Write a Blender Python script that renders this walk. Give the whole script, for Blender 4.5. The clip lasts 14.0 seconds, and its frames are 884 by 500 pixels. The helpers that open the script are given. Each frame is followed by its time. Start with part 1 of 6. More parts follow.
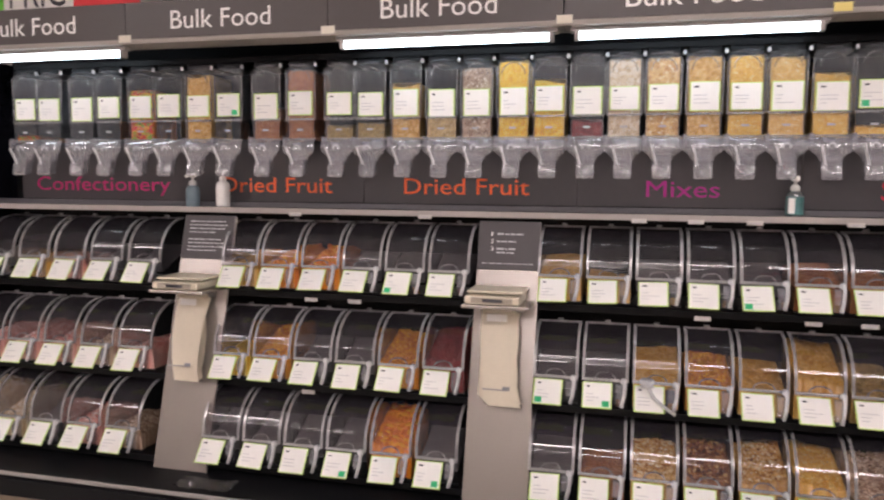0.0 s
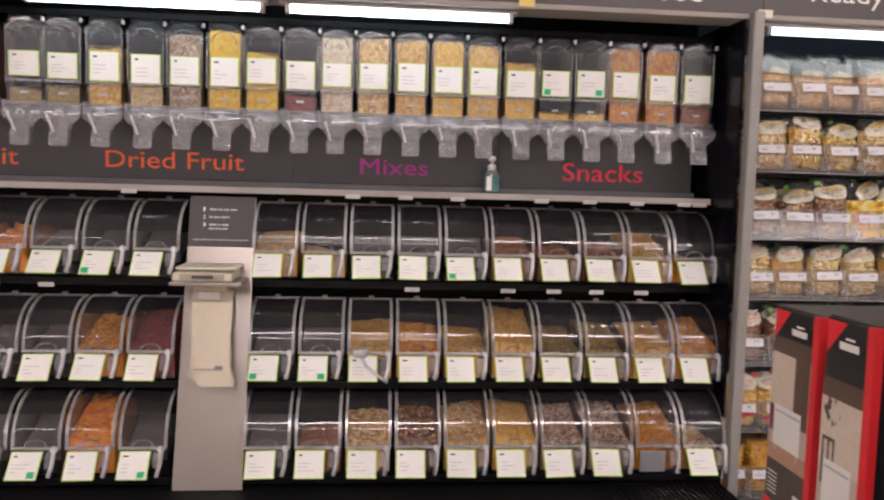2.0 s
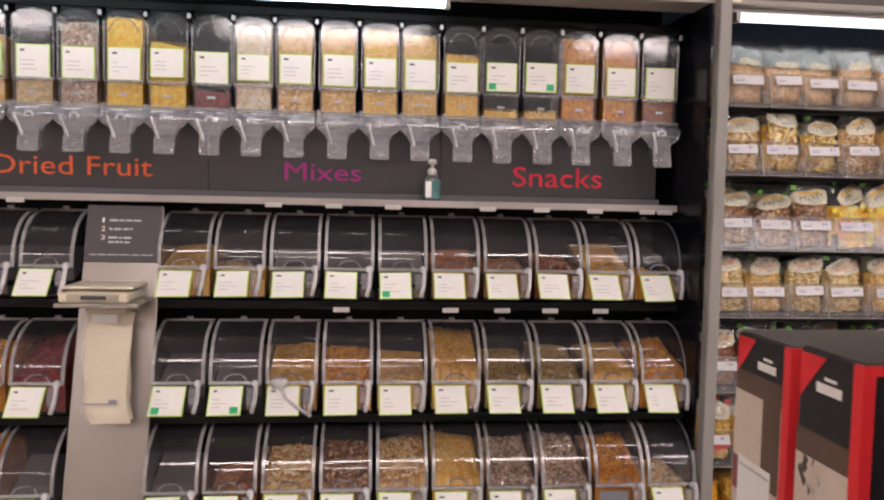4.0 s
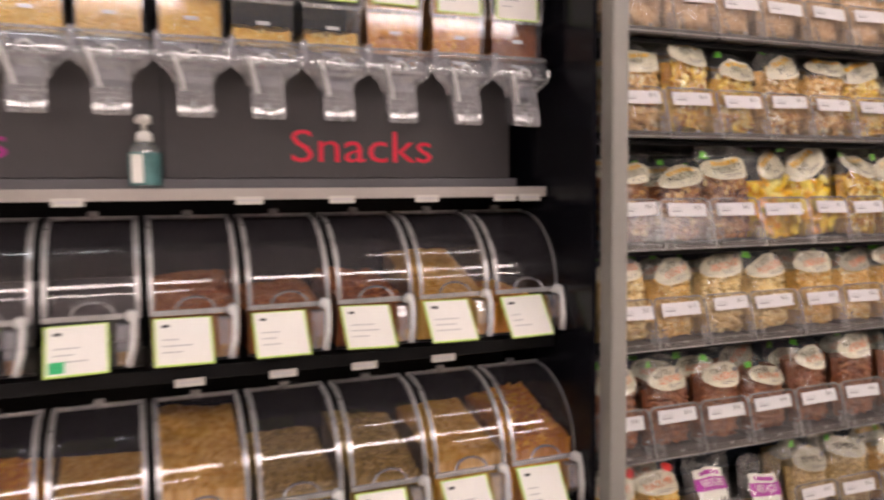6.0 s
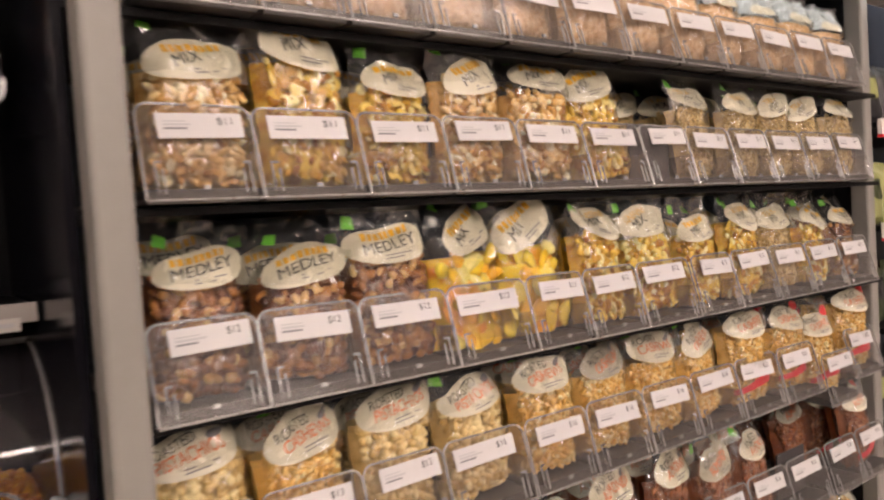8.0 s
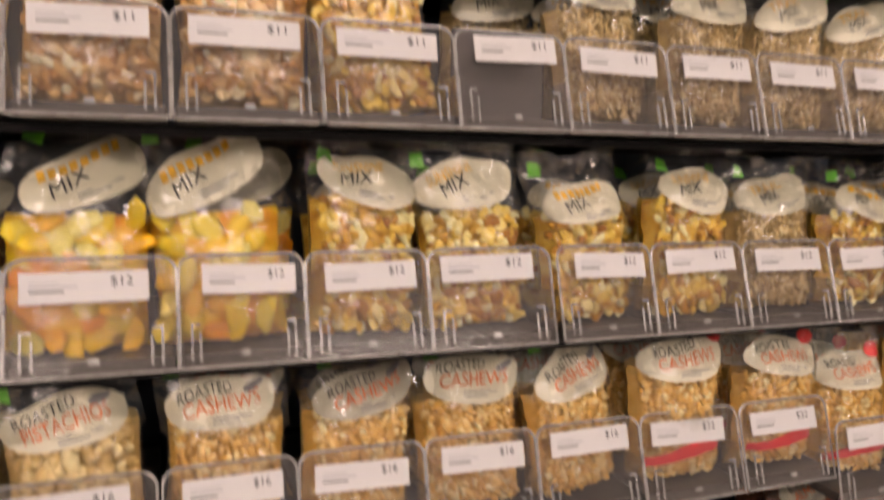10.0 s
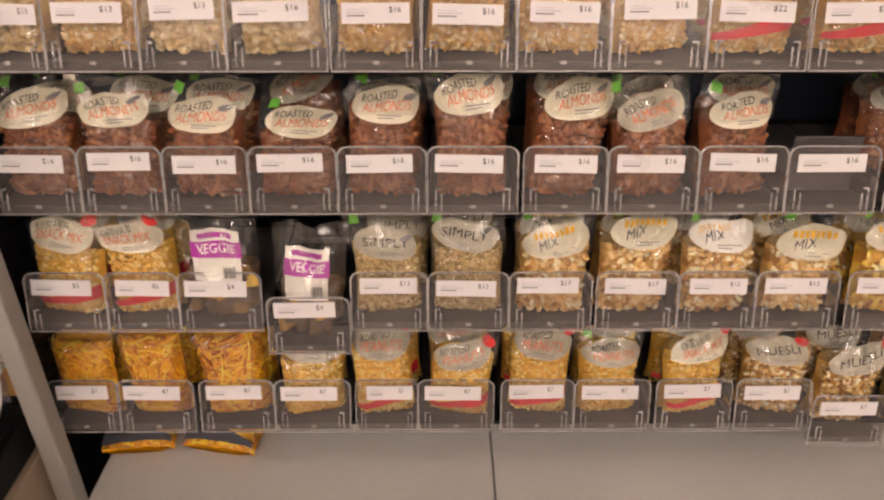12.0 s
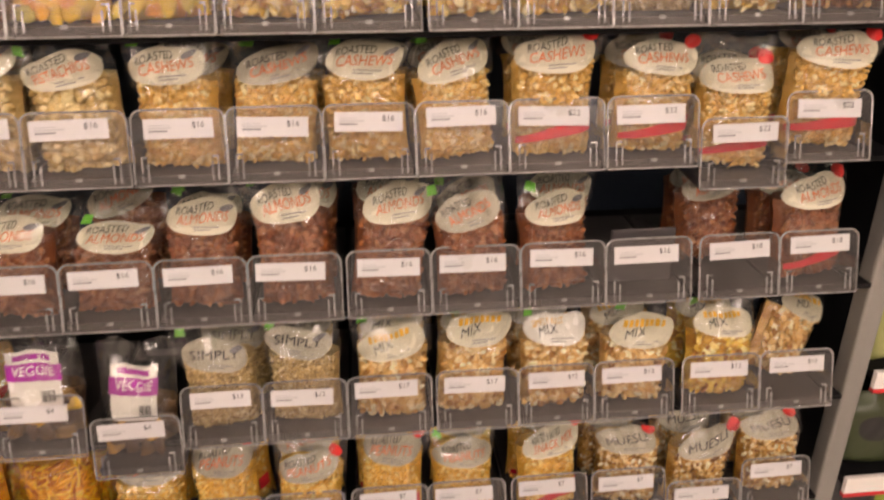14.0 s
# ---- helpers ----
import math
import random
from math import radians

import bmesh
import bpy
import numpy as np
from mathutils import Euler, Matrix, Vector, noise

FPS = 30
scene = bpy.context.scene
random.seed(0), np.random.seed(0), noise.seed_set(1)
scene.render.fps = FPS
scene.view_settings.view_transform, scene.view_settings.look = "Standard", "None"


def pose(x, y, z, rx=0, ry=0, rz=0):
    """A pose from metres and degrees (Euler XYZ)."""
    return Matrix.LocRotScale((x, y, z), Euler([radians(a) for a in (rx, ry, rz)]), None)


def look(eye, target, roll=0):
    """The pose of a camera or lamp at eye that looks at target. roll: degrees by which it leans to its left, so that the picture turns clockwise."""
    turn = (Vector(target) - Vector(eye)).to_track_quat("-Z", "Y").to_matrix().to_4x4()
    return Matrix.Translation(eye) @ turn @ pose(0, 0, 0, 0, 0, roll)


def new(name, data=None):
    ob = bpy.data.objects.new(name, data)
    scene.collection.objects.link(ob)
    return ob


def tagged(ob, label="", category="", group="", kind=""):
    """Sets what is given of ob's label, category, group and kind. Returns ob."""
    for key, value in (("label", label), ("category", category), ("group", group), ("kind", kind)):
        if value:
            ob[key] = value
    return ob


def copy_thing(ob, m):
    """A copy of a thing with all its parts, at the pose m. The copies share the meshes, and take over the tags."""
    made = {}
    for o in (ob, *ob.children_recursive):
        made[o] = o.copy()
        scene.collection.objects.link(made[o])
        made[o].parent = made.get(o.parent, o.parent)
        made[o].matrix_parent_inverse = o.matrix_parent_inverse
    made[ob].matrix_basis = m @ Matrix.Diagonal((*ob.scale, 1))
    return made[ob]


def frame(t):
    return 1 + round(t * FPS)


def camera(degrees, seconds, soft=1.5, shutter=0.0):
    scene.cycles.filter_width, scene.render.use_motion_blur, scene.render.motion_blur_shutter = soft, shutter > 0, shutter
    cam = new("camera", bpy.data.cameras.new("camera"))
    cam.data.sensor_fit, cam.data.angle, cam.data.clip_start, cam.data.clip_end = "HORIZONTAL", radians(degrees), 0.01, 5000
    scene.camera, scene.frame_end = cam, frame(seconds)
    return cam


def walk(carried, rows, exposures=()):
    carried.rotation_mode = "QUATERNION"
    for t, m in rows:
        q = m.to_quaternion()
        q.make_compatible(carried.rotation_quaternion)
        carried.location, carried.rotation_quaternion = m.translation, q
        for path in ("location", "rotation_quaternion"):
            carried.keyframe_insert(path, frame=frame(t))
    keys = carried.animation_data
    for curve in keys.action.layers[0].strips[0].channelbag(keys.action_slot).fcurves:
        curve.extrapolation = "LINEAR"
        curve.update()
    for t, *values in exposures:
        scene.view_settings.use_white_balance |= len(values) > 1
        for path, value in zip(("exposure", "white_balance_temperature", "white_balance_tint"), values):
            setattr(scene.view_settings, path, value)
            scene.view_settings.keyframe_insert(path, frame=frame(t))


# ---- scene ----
cam = camera(60.8, 14.0, 2.2, 0.4)

PATH = [
    (0, (-1.514, -2.613, 1.483), (-2.004, -0.681, 1.312), 0.5),
    (0.5, (-1.513, -2.632, 1.467), (-1.859, -0.671, 1.286), 0.4),
    (1, (-1.46, -2.635, 1.415), (-1.634, -0.651, 1.243), 0.5),
    (1.5, (-1.474, -2.625, 1.437), (-1.425, -0.635, 1.241), 0.9),
    (2, (-1.408, -2.614, 1.399), (-1.233, -0.628, 1.238), 1.5),
    (2.5, (-1.338, -2.621, 1.361), (-1.134, -0.635, 1.236), 1.3),
    (2.7, (-1.31, -2.638, 1.363), (-1.114, -0.651, 1.239), 1.2),
    (5, (-1.152, -1.828, 1.38), (-0.895, 0.152, 1.261), 1.1),
    (5.5, (-1.099, -1.569, 1.368), (-0.703, 0.386, 1.222), 1.1),
    (6, (-1.0, -1.345, 1.37), (-0.256, 0.506, 1.226), -0.6),
    (6.5, (-0.853, -1.176, 1.406), (0.144, 0.546, 1.206), -0.3),
    (7, (-0.678, -1.035, 1.413), (0.475, 0.587, 1.214), -0.2),
    (7.5, (-0.5, -0.918, 1.438), (0.722, 0.659, 1.295), -1.4),
    (7.7, (-0.422, -0.88, 1.447), (0.802, 0.7, 1.364), -2.8),
    (9.8, (0.407, -0.77, 1.456), (1.196, 1.065, 1.349), -0.4),
    (10, (0.48, -0.782, 1.448), (1.151, 1.089, 1.23), 0.8),
    (10.5, (0.612, -0.871, 1.418), (1.01, 1.011, 0.871), 2.7),
    (11, (0.634, -0.976, 1.378), (0.864, 0.827, 0.545), 0.7),
    (11.5, (0.617, -1.08, 1.363), (0.742, 0.624, 0.325), 1.2),
    (12, (0.627, -1.138, 1.391), (0.633, 0.572, 0.353), 0.0),
    (12.5, (0.668, -1.156, 1.4), (0.617, 0.575, 0.4), -1.6),
    (13, (0.739, -1.168, 1.405), (0.742, 0.587, 0.445), -1.8),
    (13.5, (0.789, -1.17, 1.401), (0.881, 0.607, 0.489), -1.0),
    (14, (0.808, -1.126, 1.413), (0.994, 0.682, 0.578), -0.2),
]
walk(cam, [(t, look(eye, target, roll)) for t, eye, target, roll in PATH],
     [(0, -0.17, 6260, 10), (1.5, -0.20, 6300, 10), (2.5, -0.24, 6380, 10), (5.5, -0.15, 6580, 10), (7.0, 0.07, 7050, 11), (10.0, -0.18, 7250, 12), (11.5, 0.04, 7550, 13), (14.0, 0.0, 7720, 13)])

# ---------------------------------------------------------------- world and light
world = bpy.data.worlds.new("world")
scene.world = world
world.use_nodes = True
world.node_tree.nodes["Background"].inputs[0].default_value = (1.0, 0.95, 0.88, 1)
world.node_tree.nodes["Background"].inputs[1].default_value = 0.05
CEILING_GLOW = 25.0
TUBE_GLOW = 10.2


# ---------------------------------------------------------------- material helpers
def material(name):
    m = bpy.data.materials.new(name)
    m.use_nodes = True
    nt = m.node_tree
    return m, nt, nt.nodes["Principled BSDF"]


def node(nt, kind, **values):
    n = nt.nodes.new(kind)
    for key, value in values.items():
        n.inputs[key.replace("_", " ")].default_value = value
    return n


def ramp(nt, fac, stops):
    r = nt.nodes.new("ShaderNodeValToRGB")
    el = r.color_ramp.elements
    while len(el) > len(stops):
        el.remove(el[-1])
    while len(el) < len(stops):
        el.new(0.5)
    for e, (p, c) in zip(el, stops):
        e.position, e.color = p, (*c, 1)
    nt.links.new(fac, r.inputs[0])
    return r.outputs[0]


def painted(name, color, rough=0.45, metal=0.0, vary=0.12, grain=60.0, bump=0.05, spec=0.5):
    """Paint, plastic or metal with blotches, fine grain and uneven gloss."""
    m, nt, b = material(name)
    tc = nt.nodes.new("ShaderNodeTexCoord")
    big = node(nt, "ShaderNodeTexNoise", Scale=3.0, Detail=5.0)
    fine = node(nt, "ShaderNodeTexNoise", Scale=grain, Detail=3.0)
    for n in (big, fine):
        nt.links.new(tc.outputs["Object"], n.inputs["Vector"])
    mix = nt.nodes.new("ShaderNodeMath")
    mix.operation = "ADD"
    nt.links.new(big.outputs[0], mix.inputs[0])
    half = nt.nodes.new("ShaderNodeMath")
    half.operation = "MULTIPLY"
    half.inputs[1].default_value = 0.4
    nt.links.new(fine.outputs[0], half.inputs[0])
    nt.links.new(half.outputs[0], mix.inputs[1])
    lo = tuple(c * (1 - vary) for c in color)
    hi = tuple(min(1, c * (1 + vary)) for c in color)
    nt.links.new(ramp(nt, mix.outputs[0], [(0.45, lo), (0.95, hi)]), b.inputs["Base Color"])
    rr = nt.nodes.new("ShaderNodeMapRange")
    rr.inputs["To Min"].default_value, rr.inputs["To Max"].default_value = rough * 0.8, min(1, rough * 1.25)
    nt.links.new(big.outputs[0], rr.inputs[0])
    nt.links.new(rr.outputs[0], b.inputs["Roughness"])
    b.inputs["Metallic"].default_value = metal
    b.inputs["Specular IOR Level"].default_value = spec
    bp = node(nt, "ShaderNodeBump", Strength=bump, Distance=0.002)
    nt.links.new(fine.outputs[0], bp.inputs["Height"])
    nt.links.new(bp.outputs[0], b.inputs["Normal"])
    return m


def plain(name, color, rough=0.5):
    m, nt, b = material(name)
    b.inputs["Base Color"].default_value = (*color, 1)
    b.inputs["Roughness"].default_value = rough
    return m


def glow(name, color, strength):
    m, nt, b = material(name)
    b.inputs["Base Color"].default_value = (0.9, 0.9, 0.9, 1)
    b.inputs["Emission Color"].default_value = (*color, 1)
    b.inputs["Emission Strength"].default_value = strength
    return m


def clear(name, tint=(0.93, 0.93, 0.93), gloss=0.1, haze=0.05, rough=0.08, wrinkle=0.0, scale=40.0, milk=(0.8, 0.8, 0.8)):
    """Thin clear plastic: see-through, with a sheen and a little milky haze."""
    m, nt, b = material(name)
    nt.nodes.remove(b)
    out = nt.nodes["Material Output"]
    tr = nt.nodes.new("ShaderNodeBsdfTransparent")
    tr.inputs[0].default_value = (*tint, 1)
    gl = nt.nodes.new("ShaderNodeBsdfGlossy")
    gl.inputs["Roughness"].default_value = rough
    df = nt.nodes.new("ShaderNodeBsdfDiffuse")
    df.inputs[0].default_value = (*milk, 1)
    tc = nt.nodes.new("ShaderNodeTexCoord")
    no = node(nt, "ShaderNodeTexNoise", Scale=scale, Detail=3.0, Distortion=1.2)
    nt.links.new(tc.outputs["Object"], no.inputs["Vector"])
    hz = nt.nodes.new("ShaderNodeMapRange")
    hz.inputs["To Min"].default_value, hz.inputs["To Max"].default_value = haze * 0.5, haze * 1.5
    nt.links.new(no.outputs[0], hz.inputs[0])
    m1 = nt.nodes.new("ShaderNodeMixShader")
    nt.links.new(hz.outputs[0], m1.inputs[0])
    nt.links.new(tr.outputs[0], m1.inputs[1])
    nt.links.new(df.outputs[0], m1.inputs[2])
    lw = node(nt, "ShaderNodeLayerWeight", Blend=0.25)
    ad = nt.nodes.new("ShaderNodeMath")
    ad.operation = "MULTIPLY_ADD"
    ad.inputs[1].default_value, ad.inputs[2].default_value = 0.45, gloss
    nt.links.new(lw.outputs["Fresnel"], ad.inputs[0])
    m2 = nt.nodes.new("ShaderNodeMixShader")
    nt.links.new(ad.outputs[0], m2.inputs[0])
    nt.links.new(m1.outputs[0], m2.inputs[1])
    nt.links.new(gl.outputs[0], m2.inputs[2])
    if wrinkle:
        bp = node(nt, "ShaderNodeBump", Strength=wrinkle, Distance=0.01)
        nt.links.new(no.outputs[0], bp.inputs["Height"])
        for n in (gl, lw):
            nt.links.new(bp.outputs[0], n.inputs["Normal"])
    nt.links.new(m2.outputs[0], out.inputs["Surface"])
    return m


def food(name, stops, rough=0.45, coat=0.3):
    """Loose pieces: each piece has its own shade, with fine mottling."""
    m, nt, b = material(name)
    stops = [(p, tuple(max(0.004, min(0.9, (0.5 * max(c) + 1.6 * (v - 0.5 * max(c))))) for v in c)) for p, c in stops]
    at = nt.nodes.new("ShaderNodeAttribute")
    at.attribute_name = "shade"
    tc = nt.nodes.new("ShaderNodeTexCoord")
    no = node(nt, "ShaderNodeTexNoise", Scale=220.0, Detail=3.0)
    nt.links.new(tc.outputs["Object"], no.inputs["Vector"])
    ma = nt.nodes.new("ShaderNodeMath")
    ma.operation = "MULTIPLY_ADD"
    ma.inputs[1].default_value = 0.3
    nt.links.new(no.outputs[0], ma.inputs[0])
    sb = nt.nodes.new("ShaderNodeMath")
    sb.operation = "ADD"
    sb.inputs[1].default_value = -0.15
    nt.links.new(at.outputs["Fac"], sb.inputs[0])
    nt.links.new(sb.outputs[0], ma.inputs[2])
    nt.links.new(ramp(nt, ma.outputs[0], stops), b.inputs["Base Color"])
    b.inputs["Roughness"].default_value = rough
    b.inputs["Coat Weight"].default_value = coat
    b.inputs["Coat Roughness"].default_value = 0.2
    bp = node(nt, "ShaderNodeBump", Strength=0.5, Distance=0.002)
    nt.links.new(no.outputs[0], bp.inputs["Height"])
    nt.links.new(bp.outputs[0], b.inputs["Normal"])
    return m


# ---------------------------------------------------------------- materials
M_BLACK = painted("black_steel", (0.006, 0.006, 0.007), 0.5, spec=0.15)
M_GLOSSBLACK = painted("gloss_black_panel", (0.006, 0.006, 0.009), 0.18, vary=0.2, bump=0.01, spec=0.16)
M_CHAR = painted("charcoal_board", (0.058, 0.052, 0.055), 0.5, vary=0.08)
M_HEAD = painted("header_board", (0.062, 0.052, 0.05), 0.4, vary=0.06, bump=0.01)
M_POST = painted("grey_post_paint", (0.26, 0.25, 0.235), 0.4, vary=0.06)
M_BACK = painted("blue_grey_back_panel", (0.040, 0.062, 0.100), 0.5)
M_DECK = painted("pale_grey_deck", (0.50, 0.49, 0.47), 0.4, vary=0.06)
M_LEDGE = painted("warm_white_steel", (0.37, 0.34, 0.32), 0.3, vary=0.08)
M_TRIM = painted("beige_trim", (0.30, 0.27, 0.24), 0.4, vary=0.06)
M_STEEL = painted("brushed_panel", (0.37, 0.335, 0.305), 0.24, metal=0.6, vary=0.06, grain=140)
M_CREAM = painted("cream_plastic", (0.62, 0.56, 0.44), 0.4)
M_CREAMDARK = painted("shaded_cream_plastic", (0.34, 0.30, 0.24), 0.5)
M_PAPER = painted("white_paper", (0.80, 0.79, 0.76), 0.6, vary=0.04, bump=0.02)
M_TAG = painted("pale_tag", (0.55, 0.53, 0.50), 0.5, vary=0.05)
M_BAGPAPER = painted("paper_bags", (0.60, 0.54, 0.43), 0.65, vary=0.06)
M_LIME = plain("lime_card", (0.52, 0.74, 0.16), 0.5)
M_GREEN = plain("green_sticker", (0.03, 0.45, 0.17), 0.5)
M_PRINT = plain("grey_print", (0.22, 0.22, 0.24), 0.6)
M_PALEPRINT = plain("pale_grey_print", (0.48, 0.48, 0.50), 0.6)
M_INK = plain("dark_ink", (0.03, 0.03, 0.04), 0.6)
M_WHITE = plain("white_lettering", (0.82, 0.80, 0.78), 0.5)
M_RED = plain("red_print", (0.62, 0.02, 0.03), 0.4)
M_REDTEXT = plain("crimson_lettering", (0.86, 0.015, 0.06), 0.45)
M_ORANGE = plain("orange_lettering", (0.88, 0.13, 0.03), 0.45)
M_MAGENTA = plain("plum_lettering", (0.44, 0.01, 0.25), 0.45)
M_PINKTEXT = plain("cerise_lettering", (0.55, 0.01, 0.16), 0.45)
M_BADGE = plain("red_badge", (0.68, 0.03, 0.03), 0.4)
M_STRIPPAPER = painted("price_strip_paper", (0.62, 0.61, 0.62), 0.5, vary=0.05, bump=0.02)
M_LABEL = painted("cream_label", (0.68, 0.65, 0.52), 0.45, vary=0.04, bump=0.02)
# cream label darkened as if in shade; also serves the grey SIMPLY label
M_LABELDARK = painted("shaded_grey_label", (0.44, 0.41, 0.33), 0.45, vary=0.05, bump=0.02)
M_ICE = painted("pale_blue_print", (0.36, 0.43, 0.47), 0.3, vary=0.15)
M_OTEXT = plain("burnt_orange_print", (0.72, 0.16, 0.05), 0.5)
M_YTEXT = plain("amber_print", (0.80, 0.45, 0.04), 0.5)
M_PURPLE = plain("purple_print", (0.42, 0.02, 0.36), 0.5)
M_LEAF = plain("leaf_green_print", (0.13, 0.55, 0.04), 0.45)
M_PUSHER = painted("grey_pusher_plastic", (0.045, 0.041, 0.040), 0.35)
M_LINER = painted("grey_liner_plastic", (0.10, 0.095, 0.10), 0.3)
M_RAIL = painted("dark_grey_rail", (0.12, 0.115, 0.125), 0.3)
M_TAN = painted("tan_kick_panel", (0.30, 0.23, 0.17), 0.5)
M_YELLOW = plain("yellow_sticker", (0.72, 0.60, 0.18), 0.5)
M_PALE_STICK = plain("pale_sticker", (0.66, 0.62, 0.52), 0.5)

C_BIN = clear("clear_scoop_bin", (0.88, 0.87, 0.87), 0.02, 0.012, 0.12)
C_LID = clear("clear_curved_lid", (0.78, 0.76, 0.77), 0.05, 0.034, 0.06, milk=(0.60, 0.54, 0.62))
C_LIDRIM = clear("smoky_lid_rim", (0.66, 0.64, 0.65), 0.12, 0.30, 0.18)
C_RIM = clear("translucent_rim", (0.7, 0.7, 0.7), 0.10, 0.24, 0.2)
C_SCOOP = clear("frosted_scoop", (0.75, 0.75, 0.76), 0.12, 0.58, 0.2, milk=(0.82, 0.82, 0.82))
C_GRAV = clear("clear_dispenser", (0.83, 0.84, 0.87), 0.06, 0.06, 0.07, 0.0, 14.0, milk=(0.70, 0.76, 0.84))
C_SPOUT = clear("clear_spout", (0.84, 0.85, 0.87), 0.10, 0.27, 0.10, 0.08, 24.0, milk=(0.70, 0.70, 0.78))
C_TRAY = clear("clear_shelf_tray", (0.90, 0.88, 0.87), 0.012, 0.085, 0.14, 0.03, 20.0, milk=(0.66, 0.62, 0.60))
C_TRAYRIM = clear("tray_rim", (0.75, 0.75, 0.75), 0.15, 0.32, 0.2)
C_FILM = clear("bag_film", (0.98, 0.98, 0.97), 0.085, 0.015, 0.12, 0.8, 26.0)
C_FILMTOP = clear("bag_film_top", (0.95, 0.95, 0.92), 0.10, 0.036, 0.12, 0.6, 24.0)
C_DARKFILM = clear("dark_film", (0.25, 0.25, 0.26), 0.10, 0.02, 0.15, 0.6, 24.0)
C_BOTTLE = clear("bottle_plastic", (0.72, 0.82, 0.82), 0.1, 0.18, 0.1)

